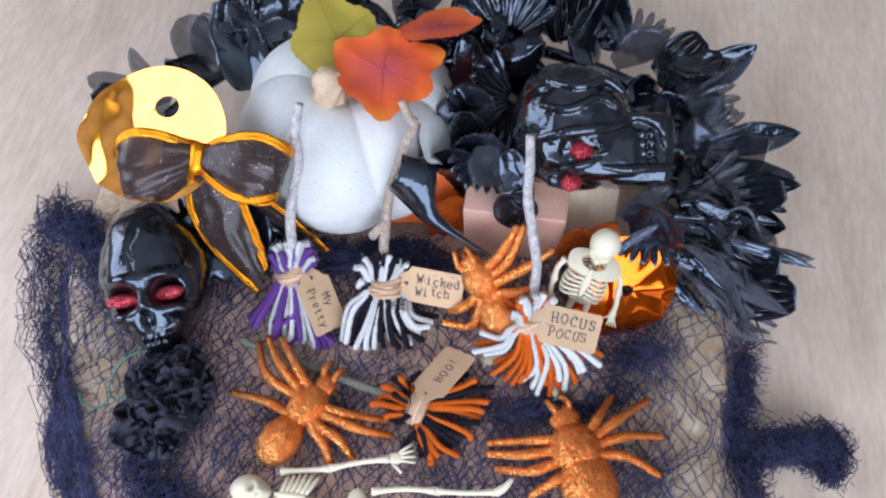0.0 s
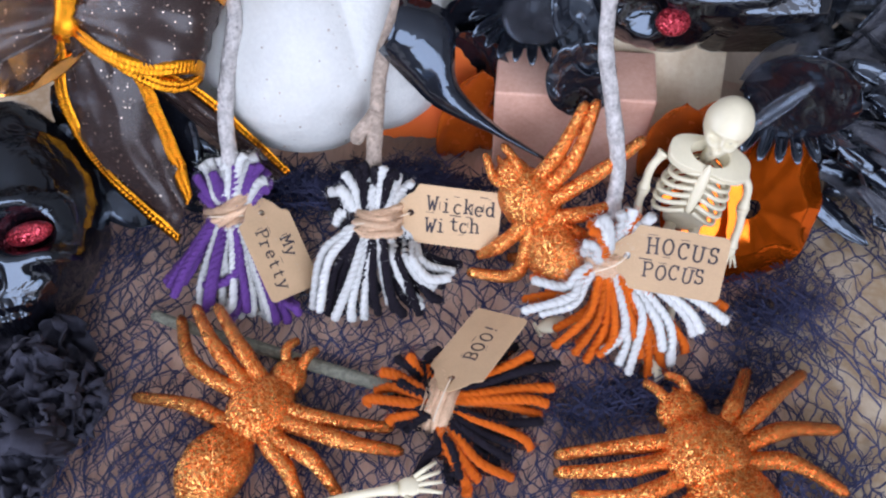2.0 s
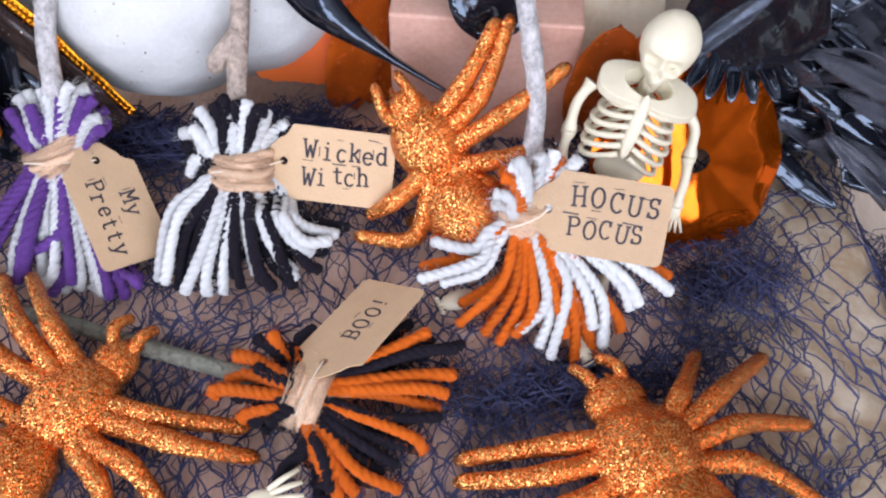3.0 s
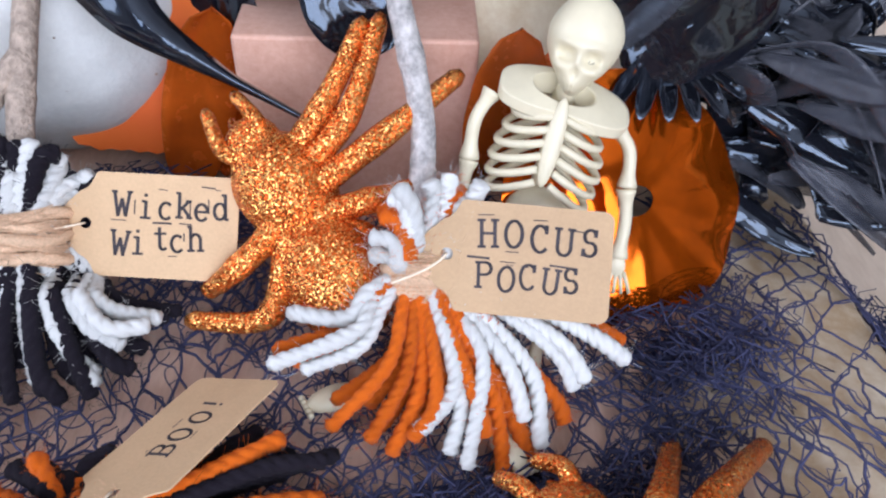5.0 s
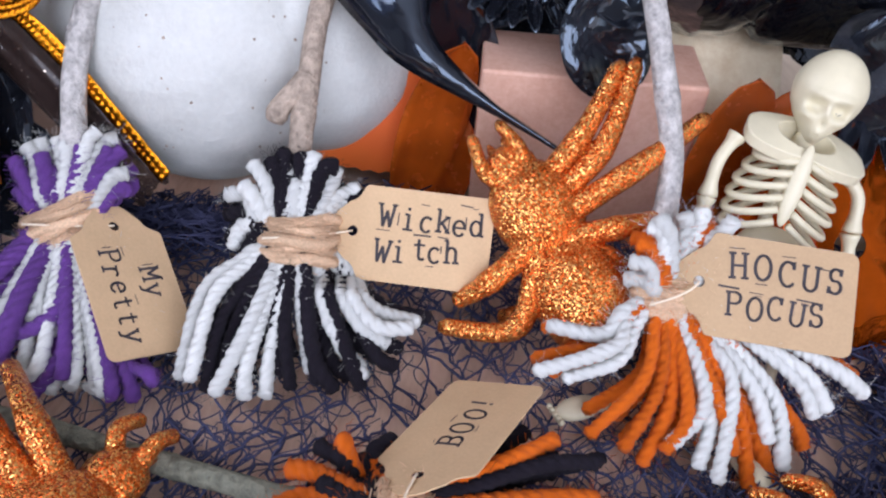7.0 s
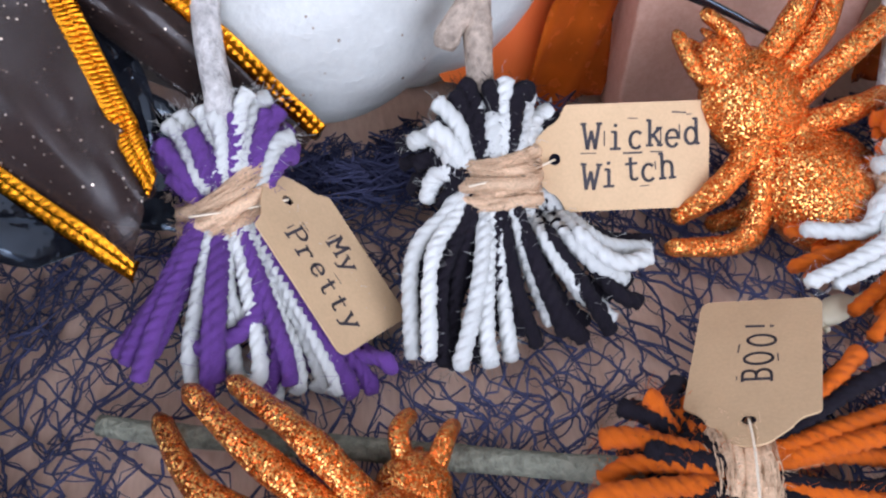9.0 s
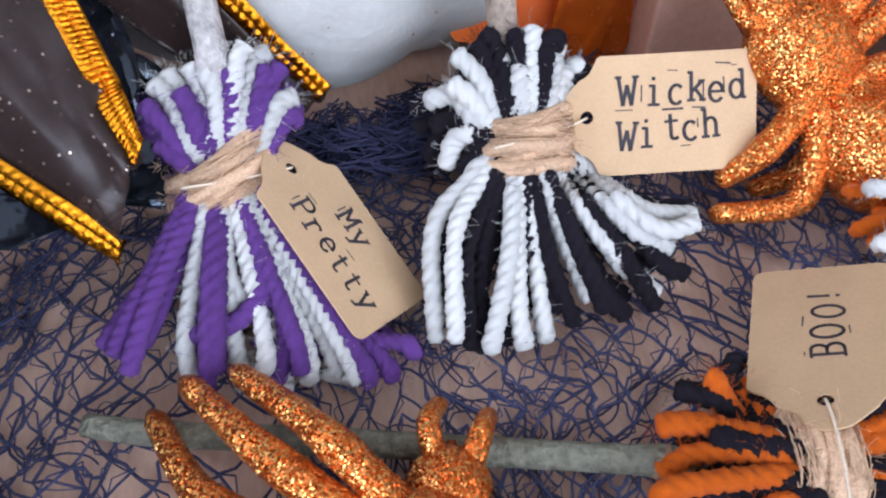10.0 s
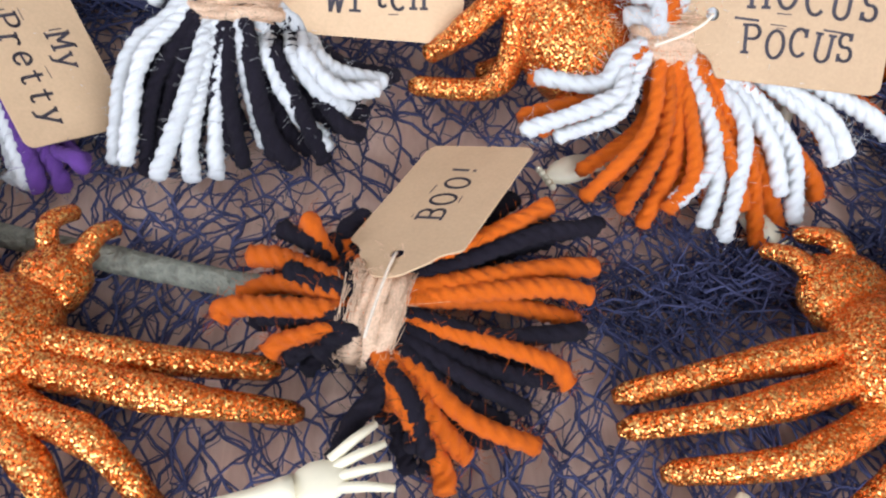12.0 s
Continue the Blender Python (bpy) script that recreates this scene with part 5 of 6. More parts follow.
bones(s, [[(0.132, 0.324, 0.074), (0.120, 0.298, 0.062), (0.100, 0.285, 0.050)], [(0.100, 0.285, 0.050), (0.086, 0.280, 0.046), (0.074, 0.277, 0.045)],
          [(0.144, 0.324, 0.073), (0.138, 0.298, 0.062), (0.132, 0.280, 0.050)], [(0.132, 0.280, 0.050), (0.128, 0.268, 0.046), (0.124, 0.259, 0.044)]], 0.0019)
s.ball(axes((0.1385, 0.3270, 0.0760), up, face), 0.0110, 0.0050, 0.0070, 20, 14)
hand(s, Vector((0.1150, 0.3150, 0.080)) + SET, (0.05, -0.4, -0.9), face, 0.012, 0.6)
hand(s, Vector((0.1640, 0.3130, 0.067)) + SET, (-0.05, -0.4, -0.9), face, 0.012, 0.6)
for at, d in (((0.076, 0.2775, 0.0455), (-0.7, -0.35, 0.05)), ((0.1245, 0.2600, 0.0445), (0.35, -0.8, 0.0))):
    d = Vector(d).normalized()
    s.ball(basis(at, d, z=(0, 0, 1)), 0.0085, 0.0042, 0.0030, 16, 10)
    for k in range(5):
        q = Vector(at) + d * 0.0085 + d.cross(Vector((0, 0, 1))) * (k - 2) * 0.0017
        s.ball(Matrix.Translation(q), 0.0011, 0.0011, 0.0011, 8, 6)
tagged(part("skeleton_figure", s, MAT["bone"]), "cream plastic skeleton figure sitting behind the Hocus Pocus broom", "skeleton figure", "plastic skeletons")

# skeleton lying along the near edge
s = Shape()
lay = axes((-0.087, 0.151, 0.0525), (-0.98, -0.02, 0.05), (0.0, -0.25, 0.95))
s.ball(lay, 0.0112, 0.0120, 0.0150, 40, 30, lambda d, p: skull_bend(d, p, 0.0110, -0.14))
rib = axes((-0.066, 0.151, 0.0500), (-0.98, -0.02, 0.05), (0.0, -0.1, 0.99))
rib_cage(s, rib, 0.0158, 0.026, 0.0085)
bones(s, [[(-0.069, 0.168, 0.050), (-0.050, 0.171, 0.052), (-0.034, 0.175, 0.050)], [(-0.034, 0.175, 0.050), (-0.012, 0.182, 0.052), (0.009, 0.187, 0.053)],
          [(-0.069, 0.134, 0.050), (-0.055, 0.128, 0.047), (-0.040, 0.122, 0.046)], [(-0.040, 0.122, 0.046), (-0.018, 0.122, 0.046), (0.000, 0.124, 0.045)],
          [(0.000, 0.163, 0.049), (0.024, 0.168, 0.050), (0.046, 0.170, 0.048)], [(0.046, 0.170, 0.048), (0.068, 0.172, 0.047), (0.092, 0.176, 0.046)],
          [(0.000, 0.140, 0.048), (0.024, 0.136, 0.048), (0.046, 0.132, 0.047)], [(0.046, 0.132, 0.047), (0.068, 0.130, 0.046), (0.090, 0.128, 0.045)]], 0.0020)
s.ball(pose(-0.010, 0.151, 0.048), 0.0075, 0.0135, 0.0055, 20, 14)
s.tube([(-0.036, 0.151, 0.046), (-0.022, 0.151, 0.046), (-0.008, 0.151, 0.046)], 0.0022, 10)
hand(s, (0.009, 0.187, 0.053), (0.97, 0.22, 0.05), (0, 0, 1), 0.0190, 0.8)
hand(s, (0.000, 0.124, 0.045), (1, 0, 0), (0, 0, 1), 0.0160, 0.7)
s.tube(bezier((0.088, 0.175, 0.046), (0.096, 0.178, 0.048), (0.100, 0.186, 0.050), 8), [0.0026, 0.003, 0.0032, 0.003, 0.0028, 0.0025, 0.0022, 0.0018, 0.0012], 10)
s.tube(bezier((0.086, 0.128, 0.045), (0.094, 0.128, 0.047), (0.098, 0.134, 0.049), 8), [0.0026, 0.003, 0.0032, 0.003, 0.0028, 0.0025, 0.0022, 0.0018, 0.0012], 10)
tagged(part("skeleton_figure", s, MAT["bone"]), "cream plastic skeleton figure lying on its back on the netting", "skeleton figure", "plastic skeletons")

# ---- wooden blocks ----
def block(m, sx, sy, sz, mat_, label):
    s = Shape()
    s.box(Matrix.Identity(4), sx, sy, sz, 0.0012)
    ob = part("wooden_block", s, mat_, smooth=False)
    ob.matrix_world = m
    return tagged(ob, label, "wooden block", "wooden blocks")


def cut_block(name, m, profile, depth, mat_, label):
    """A block sawn to a shape: an outline in x and z, given depth along y."""
    s = Shape()
    n = len(profile)
    s.v = [(x, 0, z) for x, z in profile] + [(x, depth, z) for x, z in profile]
    s.f = [tuple(range(n)), tuple(reversed(range(n, 2 * n)))] + [(i, i + n, (i + 1) % n + n, (i + 1) % n) for i in range(n)]
    ob = part(name, s, mat_, smooth=False)
    ob.matrix_world = m
    return tagged(ob, label, "wooden block", "wooden blocks")


block(basis((0.0805, 0.3905, 0.0752), (1, -0.02, 0), z=(0, -0.05, 1)), 0.081, 0.034, 0.0724, MAT["cedar"], "pink cedar block standing behind the glitter spider")
block(basis((0.122, 0.418, 0.101), (1, 0.06, -0.04), z=(0, -0.78, 0.62)), 0.076, 0.105, 0.018, MAT["pine"], "pale pine block lying among the black foil")


# ---- orange foil discs ----
def foil_disc(m, radius, hole, off, mat_, label, fold, depth, seed, dish, crease=0.0, squash=1.0, crumple=0.0):
    """A thin foil disc with a punched hole and soft radial folds on one side."""
    s = Shape()
    rows = []
    for i in range(26):
        f = i / 25
        row = []
        for j in range(180):
            a = 2 * math.pi * j / 180
            side = max(0.0, math.cos(a - fold)) ** 1.2
            inner = Vector((off[0] + hole * math.cos(a), off[1] + 0.75 * hole * math.sin(a), 0))
            rad = radius * (1 + 0.012 * side * noise.noise(Vector((math.cos(a) * 3, math.sin(a) * 3, seed))))
            p = inner.lerp(Vector((math.cos(a) * rad, math.sin(a) * rad * squash, 0)), f)
            g = p.length / radius
            p.z = crease * max(0.0, -(p.x * 0.95 + p.y * (0.30 + 0.25 * (p.y < 0)) + 0.006 * noise.noise(p * 40)) - 0.018) + dish * g * g * radius + side * depth * (math.sin(a * 9 + seed) + 0.7 * abs(math.sin(a * 4.3))) * g * g
            p.z += crumple * max(0.15, side) * g * (0.5 - abs(noise.noise(Vector((p.x * 30, p.y * 30, seed)))) * 2.2)
            row.append(m @ p)
        rows.append(row)
    s.grid(rows, closed_v=True)
    top = len(s.v)
    faces, nz = list(s.f), m.to_3x3() @ Vector((0, 0, 0.0004))
    s.v.extend(tuple(Vector(p) - nz) for p in s.v[:top])
    s.f.extend(tuple(top + q for q in reversed(fc)) for fc in faces)
    return tagged(part("foil_disc", s, mat_), label, "foil disc", "orange foil discs")


foil_disc(basis((-0.203, 0.389, 0.147), (0.95, -0.10, 0.24), z=(-0.26, -0.46, 0.85)), 0.0655, 0.0115, (0.0075, 0.022), MAT["foil_gold"], "crumpled orange-gold foil disc under the sheer bow", radians(205), 0.0012, 4, 0.02, 0.23, 0.82, 0.0055)
foil_disc(basis((0.1715, 0.3375, 0.0710), (1, 0.32, 0), z=(0.20, -0.77, 0.607)), 0.0445, 0.0068, (0.001, 0.0), MAT["foil_orange"], "shiny orange mylar disc behind the skeleton", radians(340), 0.0009, 9, -0.11, crumple=0.0008)


# ---- sheer bow ----
bow = thing("bow", label="sheer dark organza bow with ribbed gold edges", category="ribbon bow")


def ribbon(line, width_dirs, half, name, edges=(True, True), sag=0.0):
    """A sheer ribbon along a line with a ribbed gold band on each edge."""
    n = len(line)
    k = 12
    rows = []
    for i in range(n):
        w = Vector(width_dirs[i]).normalized()
        h = half[i] if isinstance(half, (list, tuple)) else half
        up = Vector((0, -0.5, 0.8))
        rows.append([line[i] + w * h * (2 * j / k - 1) + up * (sag * math.sin(math.pi * j / k) + 0.0030 * noise.noise((line[i] + w * h * j) * 70) + 0.0022 * math.sin(j * 2.0 + 0.12 * i) * (1 - min(1.0, h / 0.03)) + 0.0012 * math.sin(j * 1.3 + i * 0.5)) for j in range(k + 1)])
    s = Shape()
    s.sheet(rows, 0.0002)
    ob = part(name, s, MAT["organza"], bow)
    for e, on in zip((0, k), edges):
        if not on:
            continue
        s = Shape()
        pts = [r[e] for r in rows]
        dense = smooth_line(pts, (n - 1) * 14)
        wd = (rows[0][e] - rows[0][k // 2]).normalized()
        strips = []
        for i, p in enumerate(dense):
            q, fr = min(n - 2, i // 14), (i % 14) / 14
            wd = ((rows[q][k // 2] - rows[q][e]).lerp(rows[q + 1][k // 2] - rows[q + 1][e], fr)).normalized() * 1.12
            lift = Vector((0, -0.4, 0.8)) * 0.0008
            rib = Vector((0, -0.4, 0.8)) * (0.0005 * ((i // 2) % 2))
            strips.append([p - wd * 0.0020 + lift, p - wd * 0.0013 + lift, p - wd * 0.0011 + lift + rib, p + wd * 0.0008 + lift + rib, p + wd * 0.0010 + lift, p + wd * 0.0012 + lift + rib, p + wd * 0.0030 + lift + rib, p + wd * 0.0032 + lift, p + wd * 0.0040 + lift])
        s.sheet(strips, 0.0006)
        part("gold_edge", s, MAT["gold_band"], ob, "ribbed gold edge")
    return ob


KNOT = Vector((-0.157, 0.363, 0.158))
vert = Vector((0.05, 0.75, 0.55))
for sx, reach, tilt in ((-1, 0.058, 0.30), (1, 0.066, -0.10)):
    line, dirs, half = [], [], []
    for i in range(25):
        a = 2 * math.pi * i / 24
        u = (1 - math.cos(a)) / 2
        line.append(KNOT + Vector((sx * reach * u, reach * tilt * u * sx + 0.004 * u, -0.006 * u)) + Vector((0, -0.45, 0.8)) * (0.017 * math.sin(a) * (0.4 + u)))
        dirs.append(vert + Vector((sx * 0.2 * u, 0, 0)))
        half.append(0.0065 + 0.0200 * math.sin(min(1.0, u * 1.15) * math.pi / 2) ** 0.8 * (1 - 0.42 * u ** 6))
    ribbon(line, dirs, half, "loop", (sx > 0, True), sag=0.004)
s = Shape()
rows = []
for i in range(20):
    a = 2 * math.pi * i / 19
    c = KNOT + Vector((math.cos(a) * 0.0065, 0, 0)) + Vector((0, -0.5, 0.8)) * (0.008 * math.sin(a) + 0.002)
    rows.append([c - vert * 0.013, c - vert * 0.005 + Vector((0, 0, 0.0006 * (i % 2))), c + vert * 0.005 + Vector((0, 0, 0.0006 * (i % 2))), c + vert * 0.013])
s.sheet(rows, 0.0006)
part("knot", s, MAT["gold_band"], bow, "ribbed gold knot")
e1 = smooth_line([KNOT + Vector((0.006, 0, 0)), (-0.130, 0.352, 0.128), (-0.119, 0.334, 0.104), (-0.110, 0.316, 0.083)], 20)
e2 = smooth_line([KNOT - Vector((0.006, 0, 0)), (-0.172, 0.345, 0.120), (-0.160, 0.326, 0.094), (-0.120, 0.303, 0.062)], 20)
ribbon([a.lerp(b, 0.5) for a, b in zip(e1, e2)], [a - b for a, b in zip(e1, e2)], [(a - b).length / 2 for a, b in zip(e1, e2)], "tail", sag=0.005)
e3 = smooth_line([KNOT + Vector((0.006, 0.0, 0.0)), (-0.128, 0.356, 0.138), (-0.100, 0.350, 0.120), (-0.066, 0.342, 0.075)], 20)
e4 = smooth_line([KNOT + Vector((0.004, 0.0, -0.004)), (-0.138, 0.362, 0.120), (-0.112, 0.354, 0.092), (-0.080, 0.345, 0.060)], 20)
ribbon([a.lerp(b, 0.5) for a, b in zip(e3, e4)], [a - b for a, b in zip(e3, e4)], [(a - b).length / 2 for a, b in zip(e3, e4)], "tail", (False, True), sag=0.002)


# ---- black foil garland ----
garland = thing("foil_garland", label="glossy black foil garland with petals and cut fringes", category="garland")


def petal_rows(m, L, W, curl, cup, point, nu=16, nv=8, ruffle=0.0, seed=0.0):
    rows = []
    for i in range(nu + 1):
        u = i / nu
        a = curl * u
        y = L * (math.sin(a) / curl if abs(curl) > 1e-3 else u)
        z = L * ((1 - math.cos(a)) / curl if abs(curl) > 1e-3 else 0)
        w = W * max(0.03, math.sin(math.pi * min(1, u * 0.94 + 0.06)) ** point)
        row = []
        for j in range(nv + 1):
            v = 2 * j / nv - 1
            crease = abs(noise.noise(Vector((u * 2.6 + v, v * 1.3 - u, seed + 9)))) + 0.35 * noise.noise(Vector((u * 5, v * 3, seed)))
            row.append(m @ Vector((w * v, y, z + cup * W * (0.35 * v * v + 0.65 * abs(v)) + ruffle * W * 1.6 * (crease - 0.3))))
        rows.append(row)
    return rows


def foil_petal(m, L, W, curl, cup, point=0.7, mat_="foil_black", ruffle=0.25):
    s = Shape()
    s.sheet(petal_rows(m, L, W, curl, cup, point, ruffle=ruffle, seed=rng.uniform(0, 50)), 0.00025)
    return part("foil_petal", s, MAT[mat_], garland)


def foil_fringe(m, L, W, curl, strips=6):
    """A petal cut into narrow bowed strips that hold together at root and rim."""
    s = Shape()
    for k in range(strips):
        v0, v1 = 2 * k / strips - 1, 2 * (k + rng.uniform(0.90, 0.985)) / strips - 1
        rows = []
        for i in range(15):
            u = i / 14
            a = curl * u
            y, z = L * math.sin(a) / curl, L * (1 - math.cos(a)) / curl
            w = W * (0.30 + 0.70 * math.sin(math.pi * min(1, u * 0.9 + 0.08)) ** 0.7)
            bow_ = 0.035 * L * math.sin(math.pi * u) * (0.5 + 0.5 * math.sin(k * 2.3 + 1))
            rows.append([m @ Vector((w * v0, y, z + bow_)), m @ Vector((w * (v0 + v1) / 2, y, z + bow_ + 0.0005)), m @ Vector((w * v1, y, z + bow_))])
        s.sheet(rows, 0.0003)
    for u0, u1 in ((0.0, 0.16), (0.86, 1.0)):
        rows = []
        for i in range(4):
            u = u0 + (u1 - u0) * i / 3
            a = curl * u
            y, z = L * math.sin(a) / curl, L * (1 - math.cos(a)) / curl
            w = W * (0.30 + 0.70 * math.sin(math.pi * min(1, u * 0.9 + 0.08)) ** 0.7)
            rows.append([m @ Vector((w * v, y, z + 0.0004)) for v in (-1, -0.6, -0.2, 0.2, 0.6, 1)])
        s.sheet(rows, 0.0003)
    return part("foil_fringe", s, MAT["foil_black"], garland)


def foil_fan(m, R, spread, blades, mat_, pleat=0.0026):
    """A half-round rosette of film, pleated by turns, with a deeply scalloped rim."""
    s = Shape()
    n, seed = blades * 6, rng.uniform(0, 40)
    rows = []
    for i in range(11):
        u = i / 10
        row = []
        for j in range(n + 1):
            q = j / 6
            wave = abs(math.sin(math.pi * q))
            a = -spread + 2 * spread * j / n
            r = R * (0.14 + 0.86 * u) * (1 - 0.34 * (1 - wave ** 0.7) * u * u + 0.10 * noise.noise(Vector((int(q), seed, 0))) * u)
            fold = abs((q % 1) - 0.5) * 2
            row.append(m @ Vector((r * math.sin(a), r * math.cos(a), pleat * (0.6 + 0.8 * noise.noise(Vector((int(q) * 1.7, seed, 3)))) * fold * u * 1.6 + 0.10 * r * u)))
        rows.append(row)
    s.sheet(rows, 0.00025)
    return part("foil_fan", s, MAT[mat_], garland)


ARC = smooth_line([(-0.262, 0.475, 0.050), (-0.215, 0.535, 0.055), (-0.150, 0.570, 0.060), (-0.06, 0.590, 0.065), (0.04, 0.585, 0.075), (0.13, 0.560, 0.080), (0.20, 0.520, 0.080), (0.232, 0.460, 0.075), (0.235, 0.405, 0.065), (0.225, 0.362, 0.055)], 100)
s = Shape()
s.tube(ARC, 0.006, 8)
part("cord", s, MAT["foil_black"], garland)
centre = Vector((0.0, 0.44, 0))
for i in range(0, 101, 1):
    p = ARC[i]
    out = p - centre
    out.z = 0
    out.normalize()
    tan = (ARC[min(i + 1, 100)] - ARC[max(i - 1, 0)]).normalized()
    thin = i < 26
    if (thin and i % 2) or (i > 40 and i % 3 == 0) or (56 < i < 84 and i % 3 == 1) or 57 < i < 76:
        continue
    d = out * rng.uniform(-0.3, 1.0) + tan * rng.uniform(-0.9, 0.9) + Vector((0, 0, rng.uniform(0.05, 0.9)))
    nrm = Vector((rng.uniform(-0.7, 0.7), rng.uniform(-0.9, 0.2), rng.uniform(0.5, 1.0)))
    m = basis(p + Vector((rng.uniform(-1, 1), rng.uniform(-1, 1), rng.uniform(-0.2, 1))) * 0.016, d.cross(nrm), y=d)
    L = rng.uniform(0.042, 0.066)
    if rng.random() < 0.26:
        foil_fringe(m, L, rng.uniform(0.012, 0.018), rng.uniform(0.7, 1.6))
    else:
        foil_petal(m, L, rng.uniform(0.013, 0.021), rng.uniform(-0.5, 0.8), rng.uniform(-0.5, 0.6), rng.choice((0.6, 0.9, 1.2)), "foil_black" if rng.random() < (0.7 if i < 58 else 0.45) else "foil_smoke", 0.16)
rng.seed(23)
# the crowded middle, between pumpkin and large skull, and beneath the skull
for _ in range(70):
    p = Vector((rng.uniform(0.005, 0.060), rng.uniform(0.40, 0.56), 0))
    if rng.random() < 0.35:
        p = Vector((rng.uniform(0.07, 0.225), rng.uniform(0.475, 0.54), 0))
    if p.x > 0.005:
        p.y = max(p.y, 0.445)
    p.z = rng.uniform(0.06, 0.135)
    d = Vector((rng.uniform(-1, 1), rng.uniform(-1, 0.6), rng.uniform(-0.2, 0.7)))
    nrm = Vector((rng.uniform(-0.8, 0.8), rng.uniform(-1, 0.1), rng.uniform(0.3, 1)))
    foil_petal(basis(p, d.cross(nrm), y=d), rng.uniform(0.035, 0.06), rng.uniform(0.015, 0.025), rng.uniform(-1.0, 1.3), rng.uniform(-0.6, 0.6), rng.choice((0.4, 0.6)), "foil_black" if rng.random() < 0.75 else "foil_smoke", 0.22)
# pleated half-round rosettes over the ring
for at, d, nrm, R, spread, blades, mat_ in (((0.205, 0.500, 0.105), (0.75, 0.62, 0.2), (0.1, -0.4, 0.9), 0.050, 1.1, 9, "foil_smoke"), ((0.215, 0.455, 0.105), (0.95, 0.25, 0.1), (0.0, -0.5, 0.85), 0.052, 1.0, 9, "foil_smoke"),
                                            ((0.212, 0.410, 0.100), (0.97, 0.10, 0.0), (0.1, -0.5, 0.85), 0.055, 0.9, 8, "feather"), ((0.165, 0.545, 0.105), (0.30, 0.90, 0.3), (0.0, -0.6, 0.8), 0.048, 1.1, 9, "foil_smoke"),
                                            ((0.055, 0.535, 0.125), (-0.30, 0.50, 0.5), (0.1, -0.7, 0.7), 0.052, 1.4, 12, "foil_black"), ((0.070, 0.470, 0.130), (-0.60, -0.30, 0.2), (-0.1, -0.6, 0.8), 0.046, 1.3, 11, "foil_black"),
                                            ((0.055, 0.415, 0.135), (-0.20, -0.60, -0.3), (-0.1, -0.7, 0.7), 0.036, 1.2, 10, "foil_black"), ((0.185, 0.385, 0.110), (0.35, -0.55, -0.3), (0.1, -0.7, 0.7), 0.040, 1.2, 10, "foil_black"),
                                            ((0.225, 0.365, 0.085), (0.95, -0.25, -0.1), (0.1, -0.5, 0.85), 0.056, 0.8, 7, "feather")):
    d, nrm = Vector(d), Vector(nrm)
    foil_fan(basis(at, d.cross(nrm), y=d), R, spread, blades, mat_)
# large pointed petals that stand out from the ring
for at, d, nrm, L, W in (((-0.245, 0.470, 0.075), (-0.9, 0.15, 0.1), (-0.1, -0.3, 1), 0.075, 0.012), ((-0.205, 0.520, 0.07), (-0.75, 0.55, 0.3), (0.2, -0.5, 0.9), 0.065, 0.020),
                         ((-0.175, 0.500, 0.075), (-0.35, 0.85, 0.35), (0.1, -0.5, 0.9), 0.085, 0.020), ((-0.150, 0.545, 0.08), (-0.2, 0.8, 0.5), (0.1, -0.7, 0.7), 0.055, 0.022),
                         ((0.235, 0.475, 0.09), (0.95, 0.15, 0.1), (0.0, -0.5, 0.9), 0.070, 0.014), ((0.215, 0.530, 0.09), (0.75, 0.55, 0.2), (0.1, -0.4, 0.9), 0.068, 0.016),
                         ((0.10, 0.575, 0.09), (-0.25, 0.85, 0.5), (0, -0.6, 0.8), 0.07, 0.016), ((0.05, 0.590, 0.09), (0.2, 0.8, 0.6), (0, -0.7, 0.7), 0.06, 0.018),
                         ((0.225, 0.440, 0.085), (0.95, -0.05, 0.15), (0.0, -0.6, 0.9), 0.080, 0.013), ((0.24, 0.42, 0.07), (0.9, -0.2, 0.1), (0.0, -0.6, 0.9), 0.060, 0.015)):
    d, nrm = Vector(d), Vector(nrm)
    foil_petal(basis(at, d.cross(nrm), y=d), L, W * (1.25 if at[0] < -0.14 else 1.0), 0.5, 0.25, 0.42 if at[0] < -0.14 else 0.75, "foil_smoke" if at[0] < -0.19 else "foil_black", 0.16)
for at, d, nrm, L, W in (((0.125, 0.575, 0.10), (0.15, 0.8, 0.6), (0, -0.7, 0.7), 0.062, 0.024), ((0.235, 0.345, 0.07), (0.95, 0.05, 0.1), (0, -0.5, 0.85), 0.075, 0.020),
                         ((0.22, 0.41, 0.085), (0.9, 0.3, 0.1), (0.0, -0.5, 0.85), 0.080, 0.017), ((0.19, 0.54, 0.095), (0.6, 0.5, 0.3), (0, -0.5, 0.85), 0.055, 0.018), ((0.22, 0.375, 0.08), (0.97, -0.1, 0.05), (0, -0.5, 0.85), 0.080, 0.016)):
    d, nrm = Vector(d), Vector(nrm)
    foil_fringe(basis(at, d.cross(nrm), y=d), L, W, 1.3, 5)
